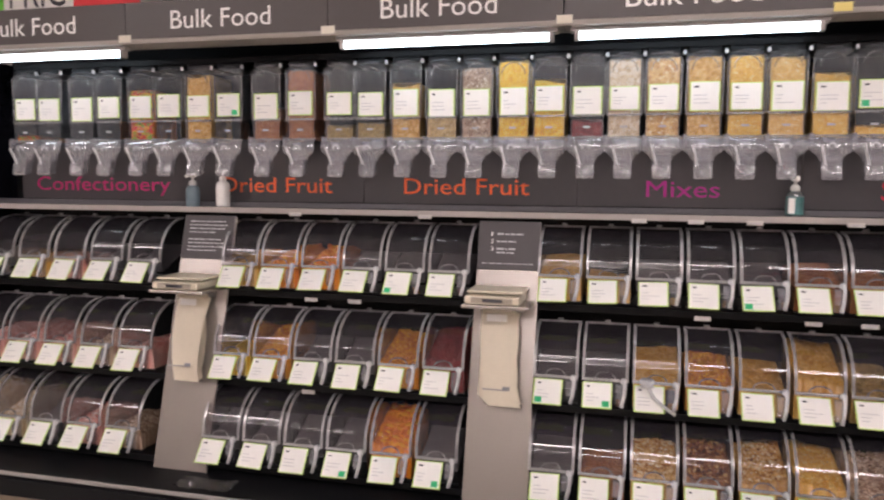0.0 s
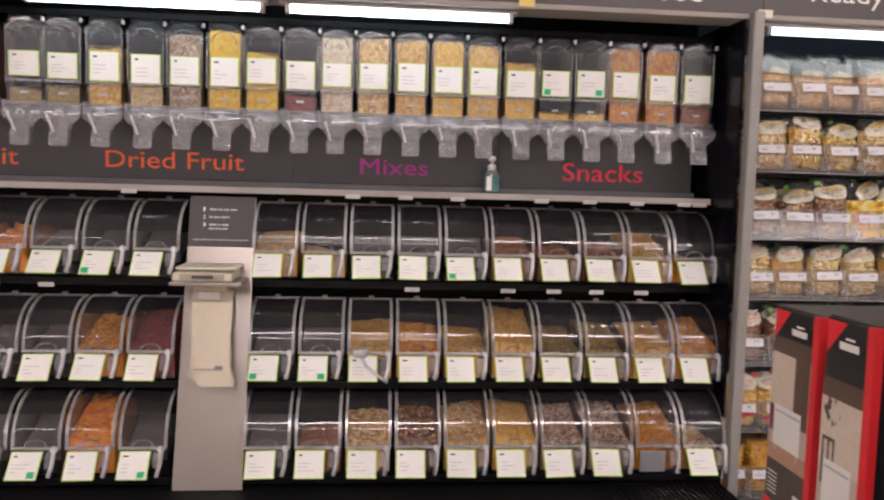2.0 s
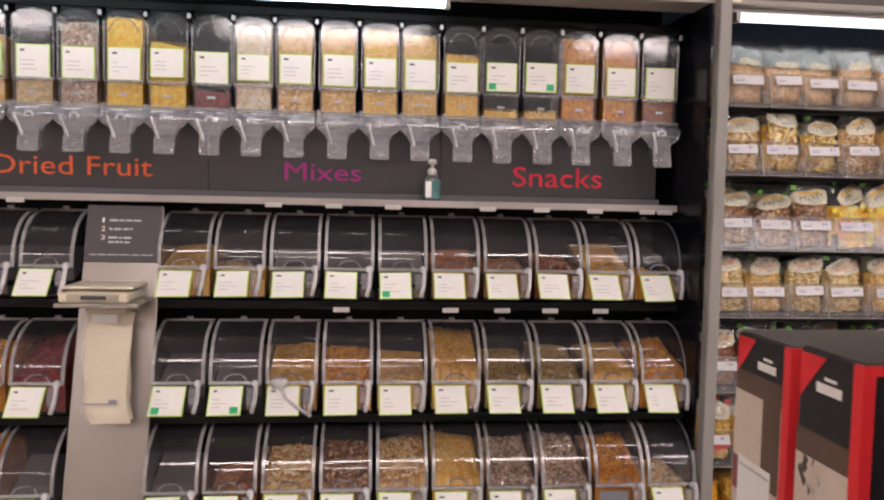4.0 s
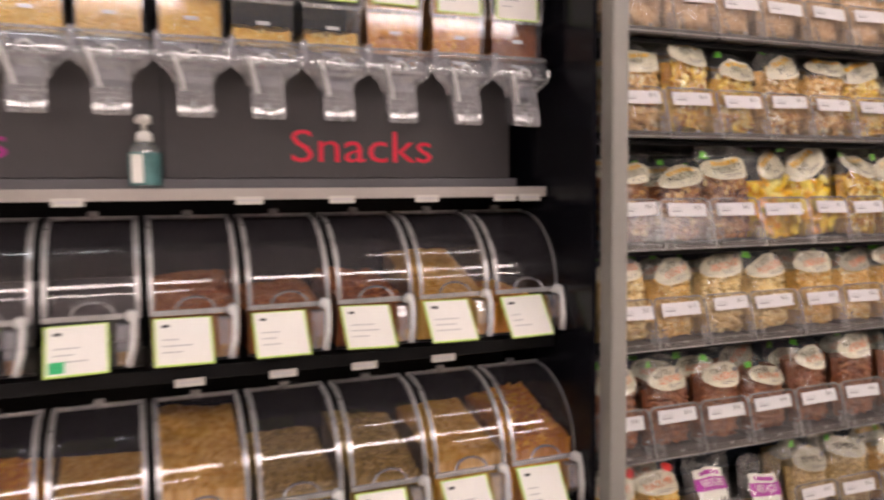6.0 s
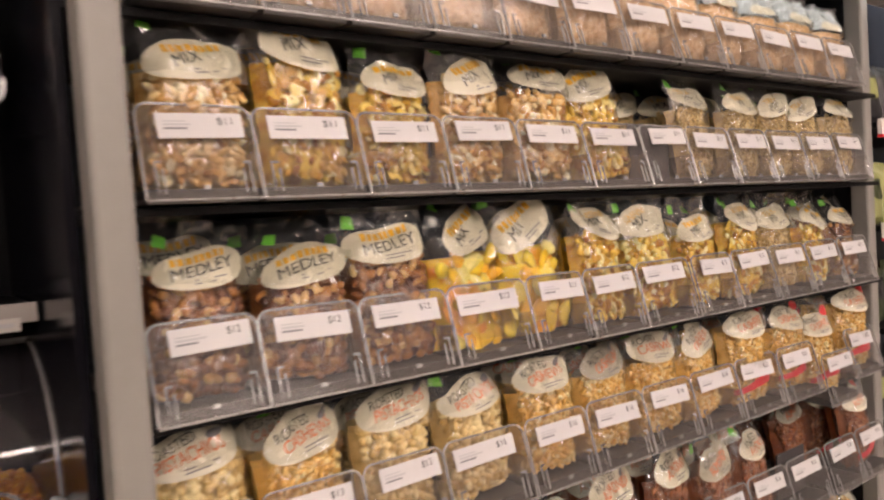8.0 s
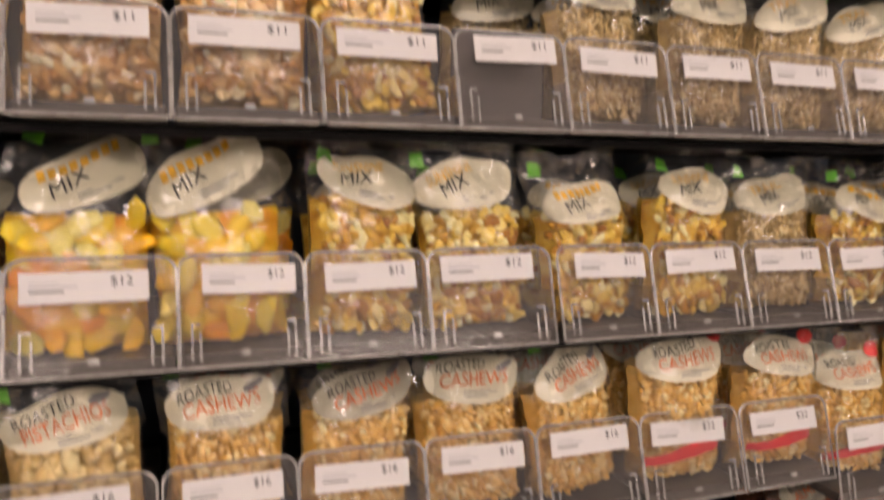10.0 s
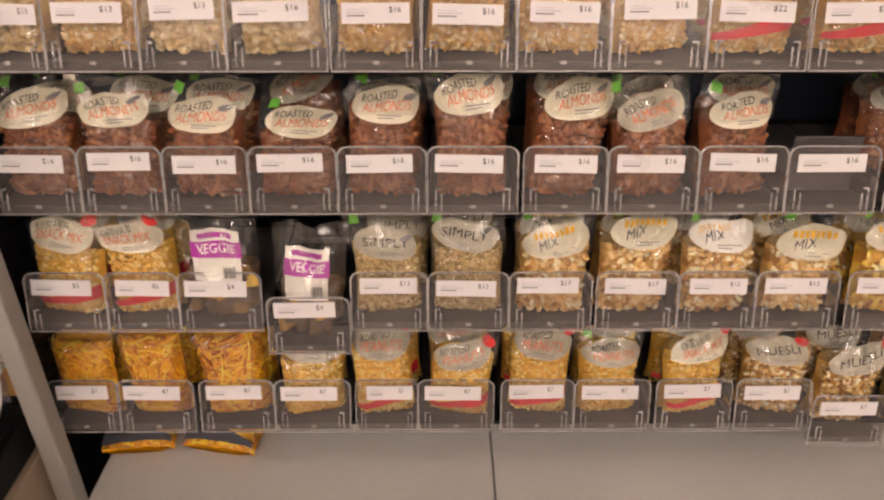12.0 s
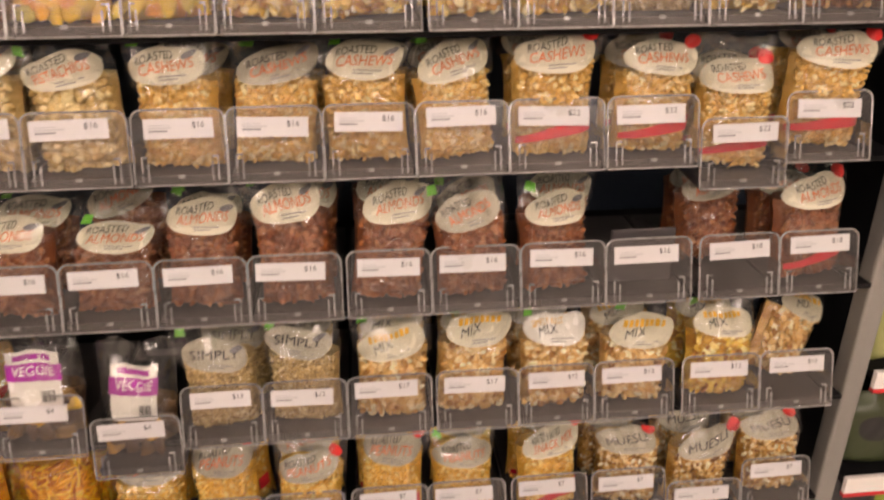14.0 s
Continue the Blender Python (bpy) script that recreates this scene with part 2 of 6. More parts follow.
F = {
    "cashew": food("cashews", [(0.0, (0.52, 0.33, 0.14)), (0.35, (0.64, 0.43, 0.19)), (0.7, (0.72, 0.52, 0.26)), (1.0, (0.80, 0.65, 0.41))]),
    "almond": food("almonds", [(0.0, (0.13, 0.050, 0.030)), (0.4, (0.20, 0.080, 0.046)), (0.8, (0.26, 0.115, 0.066)), (1.0, (0.33, 0.17, 0.105))]),
    "pistachio": food("pistachios", [(0.0, (0.38, 0.27, 0.13)), (0.5, (0.60, 0.47, 0.26)), (1.0, (0.72, 0.62, 0.40))]),
    "mix": food("nut_mix", [(0.0, (0.24, 0.11, 0.05)), (0.25, (0.48, 0.30, 0.14)), (0.55, (0.64, 0.46, 0.24)), (0.8, (0.73, 0.58, 0.36)), (1.0, (0.80, 0.72, 0.54))]),
    "seeds": food("seed_mix", [(0.0, (0.22, 0.15, 0.08)), (0.4, (0.46, 0.35, 0.19)), (0.75, (0.62, 0.49, 0.28)), (1.0, (0.73, 0.62, 0.42))]),
    "mango": food("mango_mix", [(0.0, (0.80, 0.31, 0.08)), (0.3, (0.85, 0.46, 0.09)), (0.6, (0.86, 0.59, 0.17)), (0.85, (0.82, 0.66, 0.32)), (1.0, (0.54, 0.49, 0.18))]),
    "yellowmix": food("yellow_mix", [(0.0, (0.25, 0.11, 0.05)), (0.3, (0.54, 0.34, 0.12)), (0.65, (0.74, 0.55, 0.20)), (1.0, (0.80, 0.70, 0.45))]),
    # lowest stop darkened to paint the dark gaps between strands
    "noodle": food("fried_noodles", [(0.0, (0.34, 0.13, 0.03)), (0.45, (0.74, 0.39, 0.09)), (0.75, (0.86, 0.50, 0.12)), (1.0, (0.92, 0.63, 0.23))]),
    "peanut": food("peanuts", [(0.0, (0.56, 0.33, 0.12)), (0.5, (0.74, 0.48, 0.19)), (1.0, (0.82, 0.62, 0.33))]),
    "muesli": food("muesli", [(0.0, (0.14, 0.06, 0.03)), (0.3, (0.42, 0.25, 0.10)), (0.65, (0.66, 0.48, 0.25)), (1.0, (0.80, 0.72, 0.55))]),
    "meal": food("pale_meal", [(0.0, (0.40, 0.27, 0.16)), (0.5, (0.56, 0.41, 0.27)), (1.0, (0.64, 0.52, 0.38))], 0.7, 0.0),
    "medley": food("dark_medley", [(0.0, (0.05, 0.02, 0.015)), (0.4, (0.17, 0.075, 0.04)), (0.8, (0.34, 0.18, 0.09)), (1.0, (0.55, 0.40, 0.22))]),
    "white": food("white_seeds", [(0.0, (0.32, 0.22, 0.13)), (0.4, (0.60, 0.50, 0.36)), (1.0, (0.80, 0.76, 0.66))]),
    "tan": food("tan_grains", [(0.0, (0.40, 0.23, 0.08)), (0.5, (0.56, 0.36, 0.15)), (1.0, (0.66, 0.47, 0.24))]),
    "yellow": food("yellow_grains", [(0.0, (0.62, 0.36, 0.06)), (0.5, (0.74, 0.48, 0.11)), (1.0, (0.80, 0.58, 0.20))]),
    "cocoa": food("cocoa_drops", [(0.0, (0.16, 0.06, 0.03)), (0.5, (0.27, 0.12, 0.06)), (1.0, (0.36, 0.18, 0.10))]),
    "redbrown": food("red_brown_pieces", [(0.0, (0.12, 0.04, 0.02)), (0.5, (0.23, 0.09, 0.04)), (1.0, (0.36, 0.17, 0.08))]),
    "apricot": food("apricot_pieces", [(0.0, (0.50, 0.17, 0.03)), (0.5, (0.70, 0.31, 0.05)), (1.0, (0.80, 0.45, 0.12))]),
    "berry": food("red_berries", [(0.0, (0.09, 0.012, 0.014)), (0.6, (0.18, 0.03, 0.035)), (1.0, (0.27, 0.07, 0.07))]),
    "pink": food("pink_sweets", [(0.0, (0.42, 0.17, 0.15)), (0.5, (0.62, 0.36, 0.32)), (1.0, (0.76, 0.60, 0.54))]),
    "candy": food("mixed_candies", [(0.0, (0.08, 0.02, 0.02)), (0.25, (0.60, 0.05, 0.03)), (0.45, (0.70, 0.40, 0.03)), (0.6, (0.10, 0.30, 0.06)), (0.8, (0.70, 0.20, 0.03)), (1.0, (0.20, 0.06, 0.04))]),
    "orange": food("orange_snacks", [(0.0, (0.32, 0.13, 0.02)), (0.5, (0.52, 0.26, 0.05)), (1.0, (0.66, 0.42, 0.13))]),
    "greenseed": food("green_seeds", [(0.0, (0.12, 0.085, 0.035)), (0.5, (0.28, 0.20, 0.085)), (1.0, (0.44, 0.33, 0.17))]),
    "greybean": food("grey_beans", [(0.0, (0.14, 0.08, 0.05)), (0.5, (0.42, 0.32, 0.24)), (1.0, (0.64, 0.55, 0.44))]),
    "veg": food("vegetable_chips", [(0.0, (0.06, 0.03, 0.02)), (0.5, (0.10, 0.06, 0.03)), (0.8, (0.60, 0.36, 0.02)), (1.0, (0.70, 0.50, 0.05))]),
}
PIECE = {"mango": 0.022, "noodle": 0.007, "cashew": 0.012, "almond": 0.012, "pistachio": 0.012, "mix": 0.014, "seeds": 0.006, "yellowmix": 0.013, "peanut": 0.009,
         "muesli": 0.010, "meal": 0.004, "medley": 0.013, "white": 0.012, "tan": 0.005, "yellow": 0.005, "cocoa": 0.008, "redbrown": 0.012, "apricot": 0.018,
         "berry": 0.012, "pink": 0.018, "candy": 0.014, "orange": 0.014, "greenseed": 0.008, "greybean": 0.012, "veg": 0.03}


# ---------------------------------------------------------------- mesh helpers
def mesh_of(name, verts, faces, mat, smooth=False, shade=None):
    me = bpy.data.meshes.new(name)
    me.from_pydata([tuple(v) for v in verts], [], faces)
    me.materials.append(mat)
    if smooth:
        me.polygons.foreach_set("use_smooth", [True] * len(me.polygons))
    if shade is not None:
        at = me.attributes.new("shade", "FLOAT", "POINT")
        at.data.foreach_set("value", np.asarray(shade, dtype=np.float32))
    me.update()
    return me


def put(name, me, parent=None, label=""):
    ob = new(name, me)
    if parent is not None:
        ob.parent = parent
    if label:
        ob["label"] = label
    return ob


def part(name, bm, mat, parent=None, label="", smooth=False):
    me = bpy.data.meshes.new(name)
    bm.normal_update()
    bm.to_mesh(me)
    bm.free()
    me.materials.append(mat)
    if smooth:
        me.polygons.foreach_set("use_smooth", [True] * len(me.polygons))
    return put(name, me, parent, label)


def block(x0, x1, y0, y1, z0, z1, bevel=0.0, bm=None, m=None):
    """A box, with bevelled edges where asked, added to bm."""
    bm = bm or bmesh.new()
    one = bmesh.ops.create_cube(bm, size=1.0)["verts"]
    for v in one:
        v.co = Vector((x0 + (v.co.x + 0.5) * (x1 - x0), y0 + (v.co.y + 0.5) * (y1 - y0), z0 + (v.co.z + 0.5) * (z1 - z0)))
    if bevel:
        edges = list({e for v in one for e in v.link_edges})
        got = bmesh.ops.bevel(bm, geom=edges, offset=bevel, segments=2, affect="EDGES", profile=0.5)
        one = list({v for f in got["faces"] for v in f.verts} | {v for v in one if v.is_valid})
    if m is not None:
        for v in one:
            v.co = m @ v.co
    return bm


def rod(points, radius, bm=None, sides=8):
    """A round bar along a line of points."""
    bm = bm or bmesh.new()
    rings = []
    pts = [Vector(p) for p in points]
    for i, p in enumerate(pts):
        d = (pts[min(i + 1, len(pts) - 1)] - pts[max(i - 1, 0)]).normalized()
        a = d.orthogonal().normalized()
        b = d.cross(a)
        rings.append([bm.verts.new(p + radius * (math.cos(k * math.tau / sides) * a + math.sin(k * math.tau / sides) * b)) for k in range(sides)])
    for r0, r1 in zip(rings, rings[1:]):
        # keep the rings from twisting
        off = min(range(sides), key=lambda s: sum((r0[k].co - r1[(k + s) % sides].co).length for k in range(sides)))
        for k in range(sides):
            bm.faces.new((r0[k], r0[(k + 1) % sides], r1[(k + 1 + off) % sides], r1[(k + off) % sides]))
    bm.faces.new(rings[0][::-1])
    bm.faces.new(rings[-1])
    return bm


def lathe(profile, bm=None, at=(0, 0, 0), sides=18):
    """A turned body from (radius, height) pairs."""
    bm = bm or bmesh.new()
    rings = [[bm.verts.new((at[0] + r * math.cos(k * math.tau / sides), at[1] + r * math.sin(k * math.tau / sides), at[2] + z)) for k in range(sides)] for r, z in profile]
    for r0, r1 in zip(rings, rings[1:]):
        for k in range(sides):
            bm.faces.new((r0[k], r0[(k + 1) % sides], r1[(k + 1) % sides], r1[k]))
    bm.faces.new(rings[0][::-1])
    bm.faces.new(rings[-1])
    return bm


def strip(section, x0, x1, bm=None):
    """A sheet that follows a line of (y, z) points, from x0 to x1."""
    bm = bm or bmesh.new()
    a = [bm.verts.new((x0, y, z)) for y, z in section]
    b = [bm.verts.new((x1, y, z)) for y, z in section]
    for i in range(len(section) - 1):
        bm.faces.new((a[i], b[i], b[i + 1], a[i + 1]))
    return bm


def ribbon(section, x0, x1, thick, bm=None):
    """The same with thickness: a bent bar of the given depth under its line."""
    bm = bm or bmesh.new()
    n = len(section)
    lines = []
    for x in (x0, x1):
        outer, inner = [], []
        for i, (y, z) in enumerate(section):
            dy = section[min(i + 1, n - 1)][0] - section[max(i - 1, 0)][0]
            dz = section[min(i + 1, n - 1)][1] - section[max(i - 1, 0)][1]
            l = math.hypot(dy, dz) or 1
            outer.append(bm.verts.new((x, y, z)))
            inner.append(bm.verts.new((x, y + thick * dz / l, z - thick * dy / l)))
        lines.append((outer, inner))
    (o0, i0), (o1, i1) = lines
    for i in range(n - 1):
        bm.faces.new((o0[i], o1[i], o1[i + 1], o0[i + 1]))
        bm.faces.new((i0[i], i0[i + 1], i1[i + 1], i1[i]))
        bm.faces.new((o0[i], o0[i + 1], i0[i + 1], i0[i]))
        bm.faces.new((o1[i], i1[i], i1[i + 1], o1[i + 1]))
    for k in (0, n - 1):
        bm.faces.new((o0[k], i0[k], i1[k], o1[k]))
    return bm


def creased(nu, nv, seed):
    """Grid faces cut into triangles along random diagonals, as in crumpled film."""
    rng = random.Random(seed)
    out = []
    for a, b, c, d in gridfaces(nu, nv):
        out += [(a, b, c), (a, c, d)] if rng.random() < 0.5 else [(a, b, d), (b, c, d)]
    return out


LETTERS = {}


def letters(text):
    """Outline mesh of a word in the built-in font, scaled to one unit wide: points, faces, height over width."""
    if text not in LETTERS:
        cu = bpy.data.curves.new("lettering", "FONT")
        cu.body, cu.resolution_u = text, 3
        ob = bpy.data.objects.new("lettering", cu)
        scene.collection.objects.link(ob)
        dg = bpy.context.evaluated_depsgraph_get()
        me = ob.evaluated_get(dg).to_mesh()
        vs = np.array([v.co[:2] for v in me.vertices])
        fs = [tuple(p.vertices) for p in me.polygons]
        ob.evaluated_get(dg).to_mesh_clear()
        bpy.data.objects.remove(ob)
        lo, hi = vs.min(0), vs.max(0)
        LETTERS[text] = ((vs - lo) / (hi[0] - lo[0]), fs, (hi[1] - lo[1]) / (hi[0] - lo[0]))
    return LETTERS[text]


def lettering(name, text, x0, x1, z0, z1, y, mat, parent, label=""):
    """Flat lettering that faces -y and fills the given rectangle."""
    vs, fs, ratio = letters(text)
    pts = [(x0 + u * (x1 - x0), y, z0 + v / ratio * (z1 - z0)) for u, v in vs]
    return put(name, mesh_of(name, pts, fs, mat), parent, label)


def bars(name, rects, y, mat, parent):
    """Rows of unreadable print: flat bars (x0, x1, z0, z1) that face -y."""
    vs, fs = [], []
    for x0, x1, z0, z1 in rects:
        k = len(vs)
        vs += [(x0, y, z0), (x1, y, z0), (x1, y, z1), (x0, y, z1)]
        fs.append((k, k + 1, k + 2, k + 3))
    return put(name, mesh_of(name, vs, fs, mat), parent)


def pieces(a, b, size, seed, stretch=1.0, long=0.80):
    """Heights (0 to 1) and shades (0 to 1) of crowded pieces over the flat places a, b in metres."""
    rng = np.random.default_rng(seed)
    a, b = np.asarray(a, float).ravel(), np.asarray(b, float).ravel()
    na = max(2, int(np.ptp(a) / size) + 3)
    nb = max(2, int(np.ptp(b) / (size * stretch)) + 3)
    ga, gb = np.meshgrid(np.arange(na), np.arange(nb))
    ca = (a.min() + (ga + rng.uniform(-0.5, 0.5, ga.shape) - 0.5) * size).ravel()
    cb = (b.min() + (gb + rng.uniform(-0.5, 0.5, gb.shape) - 0.5) * size * stretch).ravel()
    turn = rng.uniform(0, math.pi, ca.size)
    tone = rng.uniform(0, 1, ca.size)
    lift = rng.uniform(0.55, 1.0, ca.size)
    h, t = np.zeros(a.size), np.zeros(a.size)
    for k in range(0, a.size, 2000):
        da, db = a[k:k + 2000, None] - ca, (b[k:k + 2000, None] - cb) / stretch
        p = da * np.cos(turn) + db * np.sin(turn)
        q = -da * np.sin(turn) + db * np.cos(turn)
        d = (p / (long * size)) ** 2 + (q / (0.55 * size if long < 1 else 0.42 * size)) ** 2
        top = np.sqrt(np.clip(1 - d, 0, None)) * lift
        i = np.argmax(top - 0.001 * d, axis=1)
        h[k:k + 2000] = top[np.arange(len(i)), i]
        t[k:k + 2000] = tone[i]
    return h, t


def gridfaces(nu, nv, k=0):
    return [(k + j * nu + i, k + j * nu + i + 1, k + (j + 1) * nu + i + 1, k + (j + 1) * nu + i) for j in range(nv - 1) for i in range(nu - 1)]


# ---------------------------------------------------------------- the hall
def structure(name, bm, mat, label, parent=None):
    return tagged(part(name, bm, mat, parent), label, name.rstrip("_0123456789").split("_")[0], kind="structure")


M_FLOOR = painted("vinyl_floor", (0.64, 0.58, 0.51), 0.35, vary=0.1, grain=30)
M_WALL = painted("hall_wall_paint", (0.30, 0.28, 0.27), 0.7)
M_CEIL = painted("ceiling_paint", (0.45, 0.44, 0.43), 0.8)
structure("floor", block(-9, 9, -8, 7, -0.1, 0), M_FLOOR, "pale beige vinyl supermarket floor, lightly worn")
structure("ceiling", block(-9, 9, -8, 7, 3.6, 3.75), M_CEIL, "off-white painted supermarket hall ceiling")
structure("wall_north", block(-9, 9, 7, 7.2, 0, 3.6), M_WALL, "plain off-white hall wall")
structure("wall_south", block(-9, 9, -8.2, -8, 0, 3.6), M_WALL, "plain off-white hall wall")
structure("wall_west", block(-9.2, -9, -8, 7, 0, 3.6), M_WALL, "plain off-white hall wall")
structure("wall_east", block(9, 9.2, -8, 7, 0, 3.6), M_WALL, "plain off-white hall wall")

M_STRIP = glow("ceiling_strip_glow", (1.0, 0.865, 0.84), CEILING_GLOW)
M_TUBE = glow("fluorescent_tube_glow", (0.82, 0.93, 1.0), TUBE_GLOW)
M_TUBE_NUTS = glow("dimmer_tube_glow", (0.84, 0.93, 1.0), 3.2)


def ceiling_light(x0, x1, y, half):
    base = tagged(new("ceiling_light"), "long white fluorescent batten on the hall ceiling, some added as fill", "light", "ceiling battens")
    part("housing", block(x0 - 0.05, x1 + 0.05, -half - 0.04, half + 0.04, 0.05, 0.12, 0.01), M_LEDGE, base)
    part("diffuser", block(x0, x1, -half, half, 0.0, 0.05, 0.01), M_STRIP, base)
    base.matrix_basis = pose(0, y, 3.48)
    return base


for y in (-7.2, -4.0, 3.2):
    for x in (-7.5, -3.0, 1.6):
        ceiling_light(x, x + 2.5, y, 0.25)
# added thin overhead fill for the nut shelves and their deck
ceiling_light(0.2, 2.5, -1.4, 0.035)
# added frontal fill in the row's gap, to brighten the lower nut rows
ceiling_light(-0.3, 1.4, -4.0, 0.27)

# ---------------------------------------------------------------- bulk food unit: frame, shelves, header
BX0, BX1 = -4.33, -0.148


def shelf_post(x0, x1, label, y=0.0):
    base = tagged(new("shelf_post"), label, "post", "gondola posts")
    w = x1 - x0
    part("upright", block(0, w, -0.105, -0.06, 0.0, 2.03, 0.006), M_POST, base)
    part("foot", block(-0.004, w + 0.004, -0.112, -0.05, 0.0, 0.03, 0.004), M_POST, base)
    base.matrix_basis = pose(x0, y, 0)
    return base


shelf_post(-0.143, -0.104, "grey painted steel upright between two shelving bays")
shelf_post(1.745, 1.787, "grey painted steel upright at the end of the nut shelves", 0.155)

structure("wall_bulk_back", block(BX0, BX1, 0.345, 0.375, 0, 2.15), M_BLACK, "black steel back panel of the bulk food unit")
structure("wall_bulk_end", block(-0.156, -0.146, -0.055, 0.345, 0, 2.02), M_GLOSSBLACK, "glossy black end panel beside the bulk bins")
structure("wall_bulk_end_2", block(BX0 - 0.02, BX0, -0.055, 0.345, 0, 2.02), M_GLOSSBLACK, "glossy black end panel of the bulk unit")
structure("wall_nut_back", block(-0.146, 1.789, 0.42, 0.45, 0, 2.15), M_BACK, "blue-grey back panel of the nut shelves")
structure("wall_nut_end", block(1.752, 1.764, 0.098, 0.42, 0, 2.02), M_BLACK, "black end panel of the nut shelves")


def header_board(x0, x1, text, tx0, tx1, lit, sticker):
    base = tagged(new("header_sign"), f"charcoal header board with white words {text}", "sign", "header boards")
    w = x1 - x0
    part("board", block(0.0015, w - 0.0015, 0.0, 0.02, 0.03, 0.168, 0.002), M_HEAD, base)
    part("trim", block(0, w, -0.006, 0.12, 0.012, 0.03, 0.003), M_TRIM, base, "pale metal trim")
    lettering("lettering", text, tx0 - x0, tx1 - x0, 0.062, 0.062 + (0.085 if "y" in text else 0.068), -0.002, M_WHITE, base, "white lettering")
    st = part("sticker", block(-0.022, 0.03, -0.010, -0.007, 0.018, 0.045), M_YELLOW if sticker else M_PALE_STICK, base)
    base.matrix_basis = pose(x0, -0.05, 2.0)
    if not lit:
        return
    lamp = tagged(new("tube_light"), "lit white fluorescent tube under the header", "light", "shelf tubes")
    part("housing", block(0.02, w - 0.02, -0.015, 0.03, 0.012, 0.026, 0.002), M_LEDGE, lamp)
    part("tube", rod([(0.05, 0.005, 0.0), (w * 0.5, 0.005, 0.0), (w - 0.05, 0.005, 0.0)], 0.0135, sides=12), M_TUBE_NUTS if text.startswith("Ready") else M_TUBE, lamp, smooth=True)
    for x in (0.035, w - 0.05):
        part("cap", block(x, x + 0.015, -0.013, 0.023, -0.016, 0.014, 0.002), M_LEDGE, lamp)
    lamp.matrix_basis = pose(x0, -0.012, 1.986)


J = [-4.262, -3.427, -2.592, -1.757, -0.922, -0.087]
for i, lit in enumerate((True, False, True, True, False)):
    c = (J[i] + J[i + 1]) / 2 - 0.012
    header_board(J[i], J[i + 1], "Bulk Food", c - 0.206, c + 0.206, lit, i == 4)
header_board(-0.087, 0.803, "Ready to go", 0.084, 0.62, True, False)
header_board(0.803, 1.693, "Ready to go", 0.98, 1.516, True, False)
header_board(1.693, 2.583, "Ready to go", 1.87, 2.40, True, False)
tagged(part("canopy", block(BX0, 2.6, -0.029, 0.46, 2.155, 2.167, 0.002), M_HEAD), "dark canopy board on top of the shelving", "canopy")

# text boards behind the dispensers
sign = tagged(new("category_sign"), "charcoal strip sign with coloured product words", "sign")
xs = [-4.20, -3.22, -2.56, -1.72, -0.95, -0.19]
for a, b in zip(xs, xs[1:]):
    part("board", block(a + 0.001, b - 0.001, 0.240, 0.252, 1.41, 1.66, 0.001), M_CHAR, sign)
for text, a, b, z0, z1, mat in (("Confectionery", -4.119, -3.44, 1.428, 1.508, M_PINKTEXT), ("Dried Fruit", -3.19, -2.697, 1.448, 1.509, M_ORANGE),
                                ("Dried Fruit", -2.393, -1.899, 1.448, 1.509, M_ORANGE), ("Mixes", -1.472, -1.219, 1.447, 1.506, M_MAGENTA),
                                ("Snacks", -0.700, -0.386, 1.443, 1.511, M_REDTEXT)):
    lettering("lettering", text, a, b, z0, z1, 0.2385, mat, sign)


def shelf(x0, x1, y0, z, label, lip=0.022, mat=None, tags=()):
    base = tagged(new("steel_shelf"), label, "shelf", "bulk shelves")
    part("plate", block(x0, x1, y0 + 0.004, 0.343, z - 0.014, z, 0.001), M_BLACK, base)
    part("lip", block(x0, x1, y0, y0 + 0.004, z - lip, z + 0.002, 0.001), mat or M_BLACK, base)
    for x in tags:
        t = part("shelf_tag", block(x, x + 0.052, y0 - 0.003, y0 - 0.0015, z - lip - 0.009, z - lip + 0.006), M_TAG, base, "small pale price tag")
        bars("print", [(x + 0.006, x + 0.045, z - lip - 0.004, z - lip + 0.001)], y0 - 0.0034, M_PALEPRINT, t)
    return base


shelf(-4.30, -0.16, 0.12, 1.386, "pale steel ledge under the dispensers with hanging price tags", 0.02, M_LEDGE,
      [-2.83, -2.30, -1.52, -1.33, -1.14, -0.83, -0.65, -0.47, -0.29, -0.13 - 0.1])
tagged(part("ledge_rail", block(-4.30, -0.19, 0.205, 0.212, 1.388, 1.408, 0.002), M_RAIL), "thin grey rail along the back of the ledge", "rail")
for z, y, tags in ((1.060, 0.088, [-2.75, -2.57, -1.30, -0.95, -0.78, -0.62, -0.45]), (0.714, 0.012, [-2.73]), (0.406, -0.078, [])):
    shelf(-4.30, -0.158, y, z, "black steel shelf under a row of scoop bins", 0.024, None, tags)

# base of the bulk unit
structure("baseboard_bulk", block(-4.30, -0.160, -0.24, 0.34, 0, 0.28), M_TAN, "tan kick panel under the bulk unit")
deckb = tagged(new("base_deck"), "black base deck of the bulk unit with a steel front edge", "deck")
part("plate", block(-4.30, -0.160, -0.298, 0.34, 0.30, 0.372, 0.003), M_BLACK, deckb)
part("front_edge", block(-4.30, -0.160, -0.306, -0.299, 0.362, 0.378, 0.002), M_POST, deckb, "grey steel edge")
part("bumper", block(-4.30, -0.160, -0.310, -0.299, 0.282, 0.352, 0.004), M_BLACK, deckb, "black rubber bumper")
bm = bmesh.new()
for k in range(22):
    block(-0.60 + k * 0.02, -0.594 + k * 0.02, -0.29, -0.10, 0.3725, 0.384, 0, bm)
